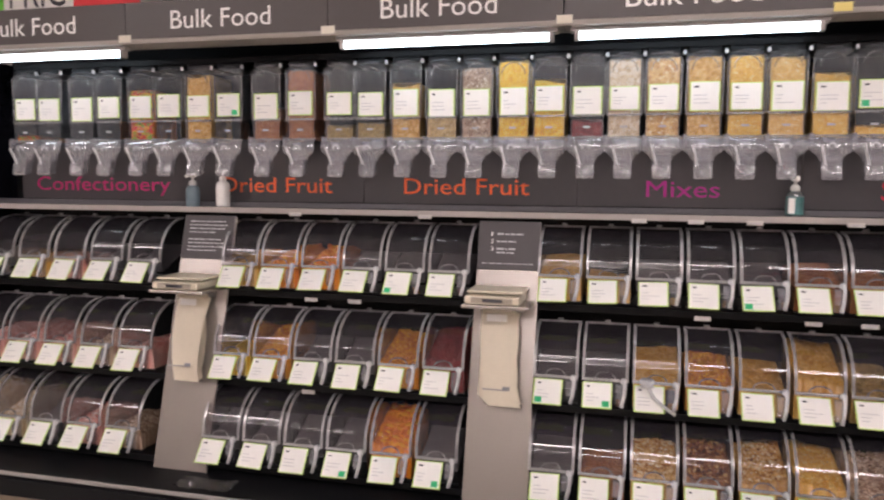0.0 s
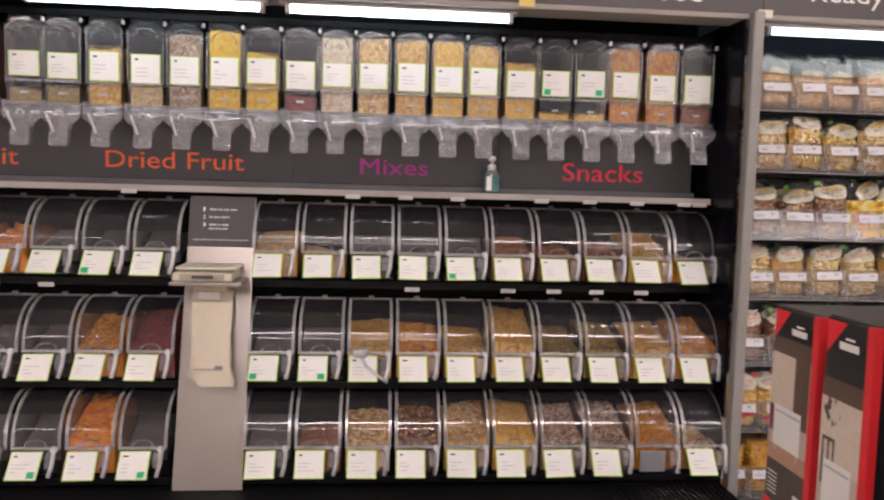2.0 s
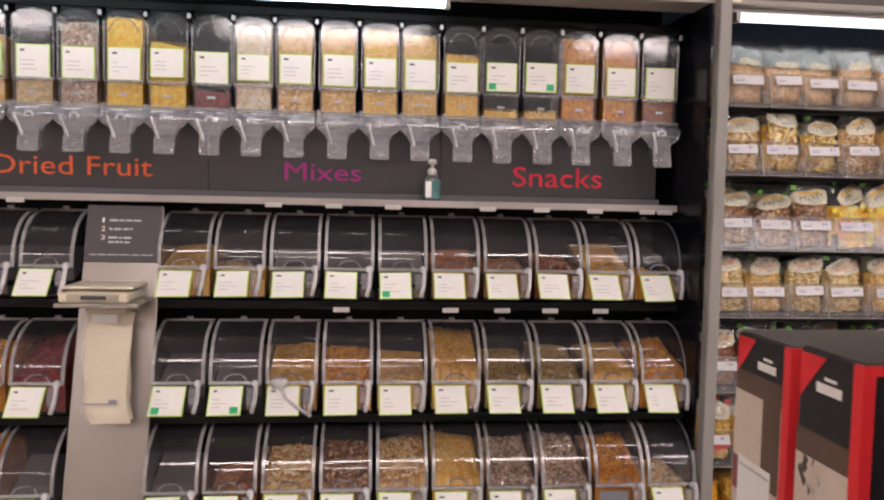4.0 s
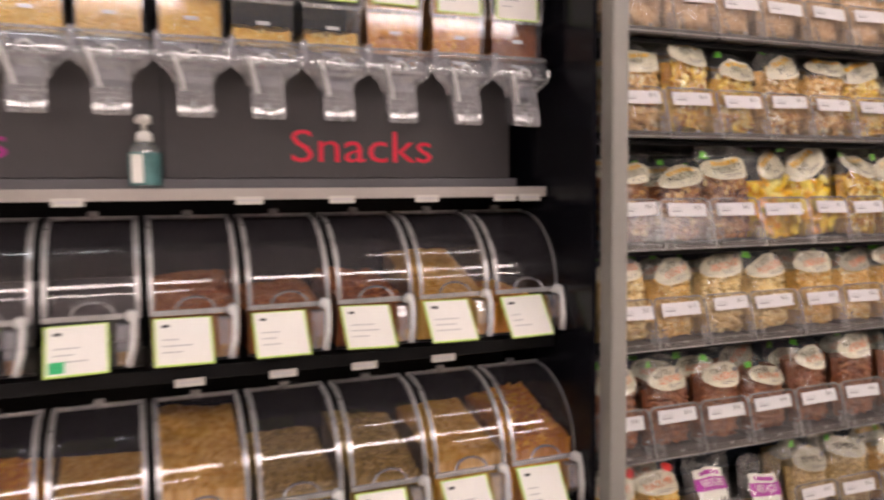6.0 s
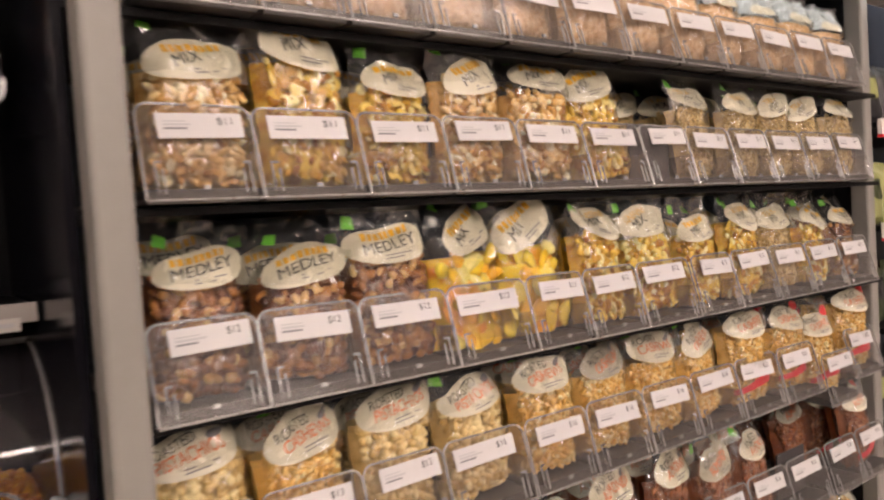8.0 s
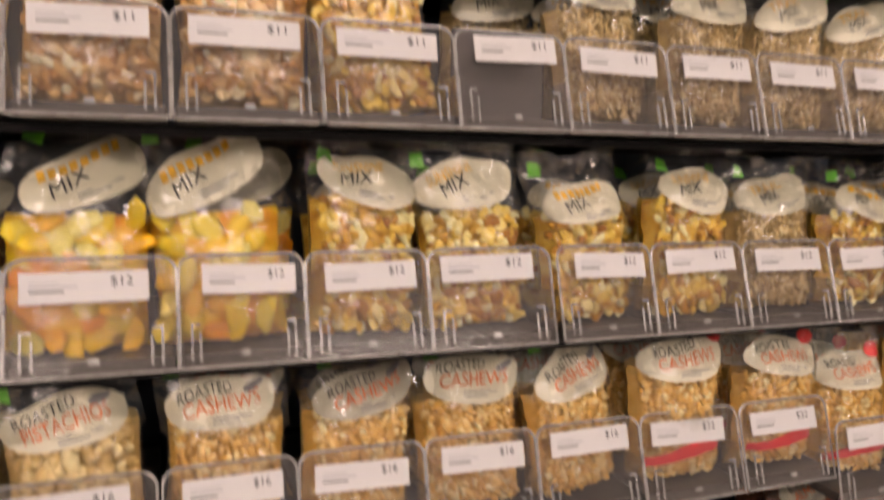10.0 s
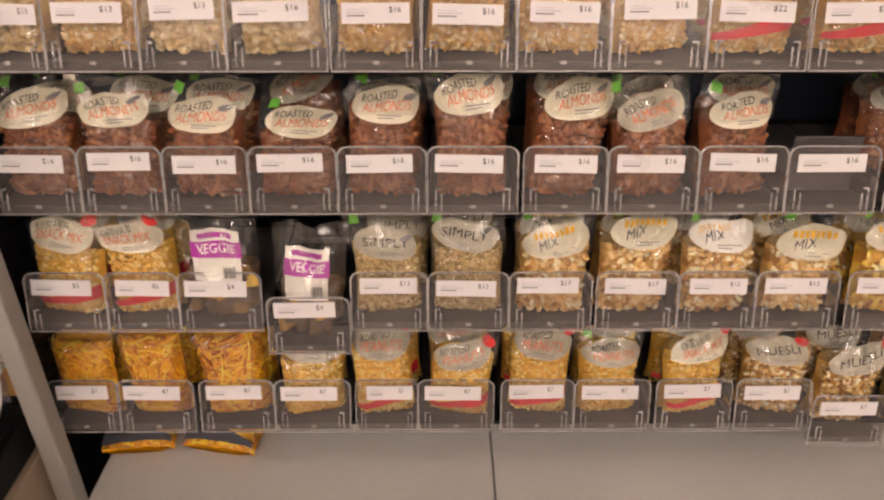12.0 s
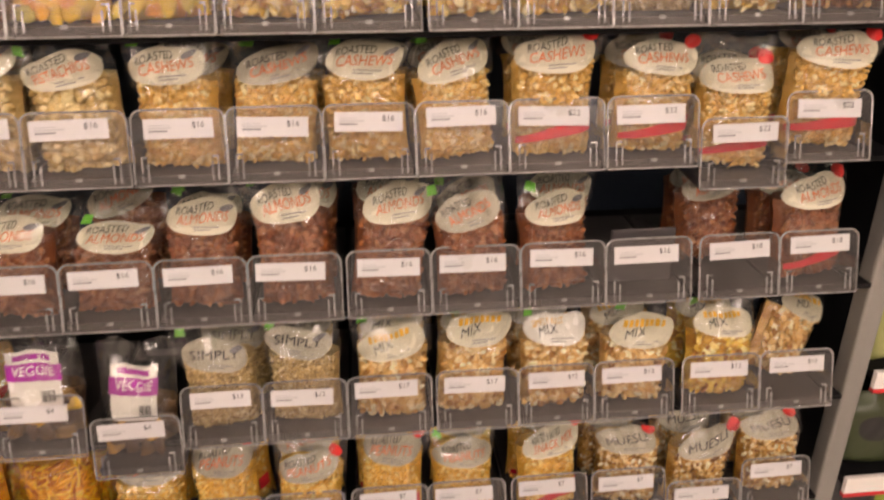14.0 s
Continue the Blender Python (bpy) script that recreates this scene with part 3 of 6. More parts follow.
for k in range(9):
    block(-0.60, -0.174, -0.29 + k * 0.0225, -0.284 + k * 0.0225, 0.3725, 0.381, 0, bm)
part("grille", bm, M_BLACK, deckb, "black plastic drip grille")


# ---------------------------------------------------------------- loose pieces of food
def ball(rings, sides):
    """A coarse unit ball: points and faces."""
    pts = [(0, 0, -1)] + [(math.sin(a) * math.cos(b), math.sin(a) * math.sin(b), -math.cos(a)) for a in (math.pi * (r + 1) / (rings + 1) for r in range(rings)) for b in (math.tau * k / sides for k in range(sides))] + [(0, 0, 1)]
    fs = [(0, 1 + (k + 1) % sides, 1 + k) for k in range(sides)]
    for r in range(rings - 1):
        a, b = 1 + r * sides, 1 + (r + 1) * sides
        fs += [(a + k, a + (k + 1) % sides, b + (k + 1) % sides, b + k) for k in range(sides)]
    a, e = 1 + (rings - 1) * sides, len(pts) - 1
    fs += [(a + k, a + (k + 1) % sides, e) for k in range(sides)]
    return np.array(pts), fs


BALL_FINE, BALL_COARSE = ball(4, 7), ball(2, 5)
# half length, half width, half thickness, bend, share of the piece count, fine or coarse
SHAPES = {
    "cashew": ((0.0088, 0.0046, 0.0042, 0.45), (0.0060, 0.0045, 0.0040, 0.1)), "almond": ((0.0095, 0.0052, 0.0036, 0.0),), "pistachio": ((0.0085, 0.0062, 0.0055, 0.0),),
    "peanut": ((0.0068, 0.0045, 0.0042, 0.0),), "seeds": ((0.0058, 0.0027, 0.0016, 0.1), (0.0045, 0.0032, 0.0018, 0.0)),
    "mix": ((0.0105, 0.0055, 0.0042, 0.0), (0.0100, 0.0050, 0.0046, 0.45), (0.0085, 0.0080, 0.0030, 0.1), (0.0055, 0.0050, 0.0040, 0.0)),
    "yellowmix": ((0.0110, 0.0080, 0.0026, 0.2), (0.0100, 0.0050, 0.0046, 0.45), (0.0060, 0.0055, 0.0040, 0.0)),
    "mango": ((0.0240, 0.0120, 0.0035, 0.3), (0.0180, 0.0130, 0.0040, 0.1)), "medley": ((0.0085, 0.0070, 0.0050, 0.1), (0.0105, 0.0055, 0.0042, 0.0)),
    "muesli": ((0.0050, 0.0038, 0.0014, 0.0), (0.0075, 0.0055, 0.0030, 0.1)), "veg": ((0.0200, 0.0160, 0.0020, 0.5),),
    "white": ((0.0085, 0.0052, 0.0025, 0.0),), "orange": ((0.0095, 0.0060, 0.0035, 0.3),), "greybean": ((0.0075, 0.0052, 0.0045, 0.15),), "candy": ((0.0075, 0.0070, 0.0055, 0.0),),
    "apricot": ((0.0130, 0.0100, 0.0045, 0.2),), "redbrown": ((0.0080, 0.0055, 0.0042, 0.1),), "pink": ((0.0100, 0.0085, 0.0065, 0.0),), "berry": ((0.0065, 0.0055, 0.0045, 0.0),),
    "cocoa": ((0.0055, 0.0055, 0.0040, 0.0),), "greenseed": ((0.0060, 0.0034, 0.0020, 0.0),),
}


def scatter(at, w, h, prod, kind, seed, limit=190):
    """Single pieces crowded behind the film: points, faces and a shade for each piece."""
    rng = np.random.default_rng(seed)
    shapes = SHAPES[kind]
    la = float(np.mean([q[0] for q in shapes]))
    wi = float(np.mean([q[1] for q in shapes]))
    gap = math.sqrt(la * wi) * 1.42
    nu, nv = max(4, int(w * 0.96 / gap)), max(4, int(h * (prod + 0.04) / gap))
    coarse = nu * nv > limit
    P, Fc = BALL_COARSE if coarse else BALL_FINE
    verts, faces, shade = [], [], []
    for j in range(nv):
        for i in range(nu):
            u = 0.06 + 0.88 * (i + 0.5 + rng.uniform(-0.4, 0.4) + 0.25 * (j % 2)) / (nu + 0.25)
            v = 0.02 + (prod + 0.03) * (j + 0.5 + rng.uniform(-0.4, 0.4)) / nv
            a, b, c, bend = shapes[rng.integers(len(shapes))]
            k = rng.uniform(0.82, 1.15)
            q = P * (a * k, b * k, c * k)
            q[:, 1] += bend * (q[:, 0] ** 2) / (a * k)
            if kind == "almond":
                q[:, 1] *= 1 - 0.45 * q[:, 0] / (a * k)
            turn = Euler((rng.uniform(-0.5, 0.5), rng.uniform(-0.5, 0.5), rng.uniform(0, math.tau))).to_matrix()
            # lay the piece's flat side against the film
            R = np.array(Matrix.Rotation(math.pi / 2, 3, "X") @ turn)
            n = len(verts)
            centre = np.array(at(u, v, -1, -0.0045 - rng.uniform(0, 0.004)))
            verts += [tuple(p) for p in q @ R.T + centre]
            faces += [tuple(n + t for t in f) for f in Fc]
            shade += [rng.uniform(0.05, 1.0)] * len(P)
    return verts, faces, shade


def strands(at, w, h, prod, seed):
    """Fried noodle sticks tumbled behind the film."""
    rng = np.random.default_rng(seed)
    verts, faces, shade = [], [], []
    for _ in range(230):
        u, v, t = rng.uniform(0.06, 0.94), rng.uniform(0.03, prod + 0.02), rng.uniform(0, math.tau)
        ln, cv, r, dp, tone = rng.uniform(0.018, 0.044), rng.uniform(-0.7, 0.7), rng.uniform(0.0017, 0.0029), -0.003 - rng.uniform(0, 0.006), rng.uniform(0, 1)
        n = len(verts)
        for k in range(5):
            e = (k - 2) / 2
            uu = min(0.98, max(0.02, u + ln * e * math.cos(t + cv * e) / w))
            vv = min(prod + 0.05, max(0.01, v + ln * e * math.sin(t + cv * e) / h))
            c = at(uu, vv, -1, dp + 0.002 * e)
            pu, pv = -math.sin(t) * r, math.cos(t) * r
            verts += [(c[0] + pu, c[1], c[2] + pv), (c[0], c[1] - r, c[2]), (c[0] - pu, c[1], c[2] - pv), (c[0], c[1] + r, c[2])]
            shade += [tone] * 4
        for k in range(4):
            for m in range(4):
                faces.append((n + 4 * k + m, n + 4 * k + (m + 1) % 4, n + 4 * k + 4 + (m + 1) % 4, n + 4 * k + 4 + m))
    return verts, faces, shade


# ---------------------------------------------------------------- gravity dispensers
def tall_fill(kind, top, seed):
    """Food pressed against the front of a tall dispenser, up to the height top."""
    nu, nv, w, d = 22, max(4, int(top / 0.006)), 0.104, 0.16
    u, v = np.meshgrid(np.linspace(-w / 2, w / 2, nu), np.linspace(0, top, nv))
    h, t = pieces(u, v, max(PIECE[kind], 0.008), seed)
    sag = 0.006 * np.sin(u.ravel() * 40 + seed) * (v.ravel() > top - 0.008)
    verts = [(a, 0.006 - 0.004 * k, b + s) for a, b, k, s in zip(u.ravel(), v.ravel(), h, sag)]
    faces = gridfaces(nu, nv)
    shade = list(t)
    n = len(verts)
    # heaped top that falls away to the back
    u2, v2 = np.meshgrid(np.linspace(-w / 2, w / 2, nu), np.linspace(0.006, d, 16))
    h2, t2 = pieces(u2, v2, max(PIECE[kind], 0.008), seed + 50)
    verts += [(a, b, top + 0.006 * k - 0.12 * (b - 0.006) * 0.3 + 0.004) for a, b, k in zip(u2.ravel(), v2.ravel(), h2)]
    shade += list(t2)
    faces += gridfaces(nu, 16, n)
    for s in (-1, 1):
        k = len(verts)
        verts += [(s * w / 2, 0.004, 0), (s * w / 2, d, 0), (s * w / 2, d, top - 0.006), (s * w / 2, 0.004, top)]
        shade += [0.4] * 4
        faces.append((k, k + 1, k + 2, k + 3))
    if kind in SHAPES:
        def front(u, v, side, off):
            return ((u - 0.5) * w, 0.001 - off, v * top / 1.04)
        vs2, fs2, sh2 = scatter(front, w, top, 1.0, kind, seed, 60)
        faces += [tuple(len(verts) + j for j in f) for f in fs2]
        verts += vs2
        # sheet behind the pieces toned down for the shade in their gaps
        shade = [0.15 + 0.5 * q for q in shade] + sh2
    return mesh_of("filling", verts, faces, F[kind], True, shade)


def ticket(parent, x0, x1, z0, z1, y, green=False, lime=True, seed=0):
    """A white price card with a lime edge, unreadable lines and, on some, a green sticker."""
    rng = random.Random(seed)
    card = part("price_card", block(x0, x1, y, y + 0.0015, z0, z1), M_LIME if lime else M_PAPER, parent, "white price card with a lime border")
    w, h = x1 - x0, z1 - z0
    part("card_face", block(x0 + 0.035 * w, x1 - 0.035 * w, y - 0.0012, y - 0.0004, z0 + 0.03 * h, z1 - 0.03 * h), M_PAPER, card, "white paper face")
    rows = [(x0 + 0.14 * w, x0 + (0.24 + 0.06 * rng.random()) * w, z1 - 0.21 * h, z1 - 0.15 * h)]
    for k in range(3):
        rows.append((x0 + 0.14 * w, x0 + (0.3 + 0.4 * rng.random()) * w, z1 - (0.48 + 0.13 * k) * h, z1 - (0.455 + 0.13 * k) * h))
    bars("print", rows[1:], y - 0.0018, M_PALEPRINT, card)
    bars("price", rows[:1], y - 0.0018, M_INK, card)
    if green:
        g0 = x1 - 0.33 * w if seed % 2 else x0 + 0.07 * w
        part("green_sticker", block(g0, g0 + 0.24 * w, y - 0.0024, y - 0.0019, z0 + 0.06 * h, z0 + 0.28 * h), M_GREEN, card)
    return card


def gravity_bin():
    base = tagged(new("gravity_dispenser"), "tall clear plastic gravity dispenser", "dispenser", "gravity dispensers")
    w = 0.059
    # body: clear front that arches at the top, with sides
    bm = bmesh.new()
    arch = [(-w, 0.735), (-w, 0.915)] + [(-w + 0.0 + (w) * (1 - math.cos(a)), 0.915 + 0.03 * math.sin(a)) for a in np.linspace(0.2, math.pi - 0.2, 9)] + [(w, 0.915), (w, 0.735)]
    bm.faces.new([bm.verts.new((x, 0, z)) for x, z in arch])
    for x in (-w, w):
        vs = [bm.verts.new(p) for p in ((x, 0, 0.735), (x, 0.20, 0.735), (x, 0.20, 0.93), (x, 0, 0.915))]
        bm.faces.new(vs)
    part("body", bm, C_GRAV, base)
    bm = rod([(x, -0.001, z) for x, z in ((-w, 0.735), (-w, 0.80), (-w, 0.86), (-w, 0.915))], 0.0022, sides=6)
    rod([(x, -0.001, z) for x, z in ((w, 0.735), (w, 0.80), (w, 0.86), (w, 0.915))], 0.0022, bm, 6)
    rod([(0.042 * math.cos(a), -0.003, 0.880 + 0.042 * math.sin(a)) for a in np.linspace(0, math.pi, 11)], 0.0018, bm, 6)
    part("edge_ribs", bm, C_RIM, base)
    part("cap", block(-0.055, 0.055, 0.01, 0.20, 0.935, 0.958, 0.006), M_BLACK, base, "black hinged cap")
    bm = lathe([(0.005, 0), (0.006, 0.004), (0.006, 0.012), (0.003, 0.016)], None, (w + 0.006, -0.004, 0.930), 10)
    part("latch", bm, C_SCOOP, base)
    # hopper and shoulders
    hop = [(-0.056, 0.735), (0.056, 0.735), (0.056, 0.66), (0.05, 0.645), (-0.05, 0.645), (-0.056, 0.66)]
    bm = bmesh.new()
    f = [bm.verts.new((x, -0.004, z)) for x, z in hop]
    b = [bm.verts.new((x, 0.12, z)) for x, z in hop]
    bm.faces.new(f)
    for i in range(6):
        bm.faces.new((f[i], b[i], b[(i + 1) % 6], f[(i + 1) % 6]))
    part("hopper", bm, C_GRAV, base)
    part("hopper_rim", block(-0.058, 0.058, -0.007, 0.0, 0.728, 0.736, 0.001), C_RIM, base)
    part("hopper_plate", block(-0.012, 0.012, -0.006, -0.0045, 0.688, 0.695), C_SCOOP, base)
    # rounded shoulder housing of the paddle wheel, tapering to the spout
    bm = bmesh.new()
    wide = [(0.0645, -0.006, 0.656), (0.0645, -0.024, 0.648), (0.0645, -0.031, 0.632), (0.0640, -0.033, 0.616), (0.0600, -0.033, 0.607), (0.0520, -0.032, 0.600), (0.0430, -0.030, 0.594), (0.0360, -0.027, 0.586), (0.0320, -0.024, 0.574)]
    cols = [-1, -0.8, -0.4, 0, 0.4, 0.8, 1]
    grid = [[bm.verts.new((c * h, y + 0.012 * abs(c) ** 3, z)) for c in cols] for h, y, z in wide]
    for r0, r1 in zip(grid, grid[1:]):
        for k in range(len(cols) - 1):
            bm.faces.new((r0[k], r0[k + 1], r1[k + 1], r1[k]))
    part("shoulder", bm, C_SPOUT, base, smooth=True)
    bm = rod([(-0.064, -0.012, 0.655), (-0.03, -0.018, 0.656), (0.03, -0.018, 0.656), (0.064, -0.012, 0.655)], 0.0032, sides=6)
    for s in (-1, 1):
        rod([(s * h, y + 0.008, z) for h, y, z in wide[2:]], 0.0020, bm, 6)
    part("shoulder_rim", bm, C_RIM, base)
    part("axle_box", block(-0.0655, -0.052, -0.026, 0.03, 0.622, 0.664, 0.004), C_SPOUT, base)
    # pale slanting bar modelled in place of a bright reflection on the flap
    part("lever", block(-0.0035, 0.0035, -0.003, 0.003, -0.035, 0.035, 0.002, None, pose(-0.026, -0.046, 0.590, 14, -16, 0)), C_SCOOP, base, "frosted bar standing for the reflection on the flap")
    part("crank_rod", rod([(-0.05, -0.030, 0.612), (0, -0.031, 0.612), (0.05, -0.030, 0.612)], 0.0025, sides=6), C_RIM, base)
    part("crank_knob", rod([(0.012 * math.cos(a), -0.036, 0.618 + 0.012 * math.sin(a)) for a in np.linspace(-0.3, math.pi + 0.3, 9)], 0.003, sides=6), C_SCOOP, base)
    # spout: a small open chute with a curled lip
    bm = bmesh.new()
    sec = [(-0.020, 0.606), (-0.032, 0.582), (-0.041, 0.556), (-0.047, 0.532), (-0.049, 0.520), (-0.046, 0.513)]
    strip(sec, -0.030, 0.030, bm)
    for x in (-0.027, 0.027):
        bm.faces.new([bm.verts.new((x, y, z)) for y, z in sec] + [bm.verts.new((x, -0.012, 0.518)), bm.verts.new((x, 0.01, 0.600))])
    part("spout", bm, C_SPOUT, base)
    bm = bmesh.new()
    for k in range(4):
        z = 0.556 - 0.009 * k
        block(-0.019, 0.019, -0.0435 - 0.0022 * k, -0.0415 - 0.0022 * k, z, z + 0.0025, 0, bm)
    for x in (-0.027, 0.027):
        rod([(x, y - 0.001, z) for y, z in sec], 0.0018, bm, 6)
    rod([(-0.027, -0.047, 0.514), (0, -0.047, 0.513), (0.027, -0.047, 0.514)], 0.002, bm, 6)
    rod([(-0.030, -0.034, 0.598), (0, -0.036, 0.598), (0.030, -0.034, 0.598)], 0.0022, bm, 6)
    part("spout_ribs", bm, C_RIM, base)
    return base


GRAV = [(-4.04, "candy", 0.02), (-3.918, "", 0), (-3.758, "", 0), (-3.627, "", 0), (-3.475, "candy", 0.20), (-3.345, "", 0.0), (-3.212, "tan", 0.255), (-3.079, "", 0),
        (-2.915, "cocoa", 0.12), (-2.77, "cocoa", 0.26), (-2.61, "greenseed", 0.05), (-2.485, "greenseed", 0.06), (-2.347, "tan", 0.20), (-2.209, "seeds", 0.08),
        (-2.079, "greybean", 0.25), (-1.944, "yellow", 0.27), (-1.815, "yellow", 0.20), (-1.682, "berry", 0.06), (-1.556, "white", 0.265), (-1.427, "mix", 0.265),
        (-1.294, "tan", 0.265), (-1.162, "peanut", 0.265), (-1.035, "cashew", 0.255), (-0.900, "peanut", 0.20), (-0.773, "peanut", 0.03), (-0.642, "peanut", 0.03),
        (-0.516, "orange", 0.265), (-0.378, "orange", 0.265), (-0.245, "redbrown", 0.09)]
WORDS = {"candy": "mixed coloured sweets", "": "no food in it", "tan": "tan grains", "cocoa": "brown cocoa drops", "greenseed": "a little green seed", "seeds": "mixed seeds",
         "greybean": "grey-brown beans", "yellow": "yellow grains", "berry": "a little red fruit", "white": "white-shelled seeds", "mix": "brown nut mix", "peanut": "golden peanuts",
         "cashew": "pale cashews", "orange": "orange snack pieces", "redbrown": "red-brown pieces", "apricot": "orange dried apricot", "pink": "pink sweets", "medley": "dark fruit medley", "muesli": "muesli"}
proto = None
for i, (x, kind, top) in enumerate(GRAV):
    if proto is None:
        proto = gravity_bin()
        g = proto
        g.matrix_basis = pose(x, 0.10, 1.0, 0, 0, 0)
    else:
        g = copy_thing(proto, pose(x, 0.10, 1.0))
        for c in [c for c in g.children_recursive if c.name.startswith(("filling", "price", "card", "print", "green", "liner", "blank", "empty_card", "loose_scoop"))]:
            bpy.data.objects.remove(c)
    tagged(g, f"tall clear plastic gravity dispenser with {WORDS[kind]}")
    tk = ticket(g, -0.050 + random.uniform(-0.003, 0.004), 0.050, 0.737 + random.uniform(-0.006, 0.012), 0.832 + random.uniform(-0.004, 0.008), -0.0030, i in (7, 24, 25), True, i)
    if kind:
        c = put("filling", tall_fill(kind, top, 100 + i), g)
        c.matrix_basis = pose(0, 0.006, 0.652)
tagged(part("dispenser_rail", block(-4.12, -0.17, 0.13, 0.30, 1.960, 1.985, 0.003), M_BLACK), "black steel rail over the row of dispensers", "rail")
tagged(part("dispenser_support", block(-4.12, -0.17, 0.305, 0.33, 1.60, 1.66, 0.003), M_BLACK), "black steel support rail behind the dispensers", "rail")


# ---------------------------------------------------------------- scoop bins
ARC = [(0.165 - 0.165 * math.cos(a), 0.012 + 0.163 * math.sin(a)) for a in np.linspace(0.0, math.pi / 2, 13)]


def scoop_bin():
    """Origin at the front lower edge of the lid, middle of the bin."""
    base = tagged(new("scoop_bin"), "clear scoop bin with a curved lid", "bin", "scoop bins")
    w = 0.079
    prof = [(0.012, -0.088), (0.0, 0.0)] + ARC + [(0.25, 0.176), (0.25, -0.088)]
    bm = bmesh.new()
    for x in (-w, w):
        bm.faces.new([bm.verts.new((x, y, z)) for y, z in prof])
    strip([(0.012, -0.088), (0.002, 0.008)], -w, w, bm)
    part("body", bm, C_BIN, base)
    part("base_tray", block(-w + 0.001, w - 0.001, 0.014, 0.25, -0.0885, -0.083), M_BLACK, base, "black bin floor")
    bm = strip([(y - 0.002, z + 0.001) for y, z in ARC], -w + 0.002, w - 0.002)
    part("lid", bm, C_LID, base, "clear curved lid", smooth=True)
    rim = [(y - 0.004, z + 0.002) for y, z in ARC]
    bm = ribbon(rim, -w, -w + 0.010, 0.006)
    ribbon(rim, w - 0.010, w, 0.006, bm)
    block(-w, w, -0.007, 0.0, 0.003, 0.013, 0.001, bm)
    block(-w, w, 0.160, 0.168, 0.172, 0.180, 0.001, bm)
    part("lid_rim", bm, C_LIDRIM, base, "translucent lid rim")
    bm = block(-0.01, 0.01, 0.155, 0.167, 0.178, 0.190, 0.003)
    part("lid_knob", bm, C_LIDRIM, base)
    # thumb notch in the lid
    bm = rod([(0.034 * math.cos(a), -0.006 + 0.010 * math.sin(a), 0.012 + 0.022 * math.sin(a)) for a in np.linspace(0, math.pi, 11)], 0.0028, sides=6)
    part("thumb_notch", bm, C_LIDRIM, base)
    # scoop holder and scoop handle to the right of the card
    bm = bmesh.new()
    rod([(0.058, -0.008, 0.004), (0.062, -0.018, 0.016), (0.066, -0.027, 0.012), (0.067, -0.034, -0.010), (0.064, -0.042, -0.040), (0.056, -0.052, -0.074)], 0.0066, bm, 8)
    lathe([(0.002, -0.010), (0.0100, -0.006), (0.0125, 0.001), (0.0100, 0.009), (0.002, 0.012)], bm, (0.0635, -0.020, 0.008), 10)
    sc = part("scoop", bm, C_SCOOP, base, "frosted plastic scoop handle", smooth=True)
    bm = bmesh.new()
    sec = [(-0.002, -0.002), (-0.020, -0.006), (-0.032, -0.024), (-0.034, -0.050), (-0.010, -0.078)]
    strip(sec, 0.038, 0.062, bm)
    for x in (0.038, 0.062):
        bm.faces.new([bm.verts.new((x, y, z)) for y, z in sec])
    part("scoop_holder", bm, C_SPOUT, base)
    return base


def heap(kind, level, seed):
    """A heap of loose food in a scoop bin, higher at the back."""
    nu, nv, w = 40, 54, 0.150
    u, v = np.meshgrid(np.linspace(-w / 2, w / 2, nu), np.linspace(0.016, 0.244, nv))
    h, t = pieces(u, v, max(PIECE[kind], 0.0075), seed)
    rng = np.random.default_rng(seed)
    a, b = rng.uniform(-0.15, 0.15), rng.uniform(0.25, 0.6)
    z = -0.082 + 0.02 + 0.13 * level + b * level * (v.ravel() - 0.05) + a * u.ravel() + 0.006 * (pieces(u, v, 0.045, seed + 9)[0] - 0.5)
    z += h * min(0.009, PIECE[kind] * 0.6)
    roof = 0.012 + np.sqrt(np.clip(0.163 ** 2 - (0.165 - np.clip(v.ravel(), 0, 0.165)) ** 2, 0.0, None)) - 0.012
    z = np.minimum(z, np.clip(roof, -0.05, 0.15))
    verts = list(zip(u.ravel(), v.ravel(), z))
    faces = gridfaces(nu, nv)
    shade = list(t)
    k = len(verts)
    verts += [(x, 0.016, -0.083) for x in np.linspace(-w / 2, w / 2, nu)]
    shade += list(t[:nu])
    faces += [(k + i, k + i + 1, i + 1, i) for i in range(nu - 1)]
    for s in (0, nu - 1):
        k = len(verts)
        verts += [(verts[j * nu + s][0], verts[j * nu + s][1], -0.083) for j in range(nv)]
        shade += [t[j * nu + s] for j in range(nv)]
        faces += [(k + j, k + j + 1, (j + 1) * nu + s, j * nu + s) for j in range(nv - 1)]
    if kind in SHAPES:
        Z = z.reshape(nv, nu)

        def top(u, v, side, off):
            i, j = min(nu - 1, max(0, int(u * (nu - 1)))), min(nv - 1, max(0, int(v * (nv - 1))))
            return ((u - 0.5) * w * 0.96, 0.020 + v * 0.22, Z[j, i] + 0.002)
        vs2, fs2, sh2 = scatter(top, w, 0.228, 0.95, kind, seed, 150)
        faces += [tuple(len(verts) + q for q in f) for f in fs2]
        verts += vs2
        # heap surface under the pieces darkened, as gap shade in its colour
        shade = [0.15 + 0.5 * q for q in shade] + sh2
    return mesh_of("filling", verts, faces, F[kind], True, shade)


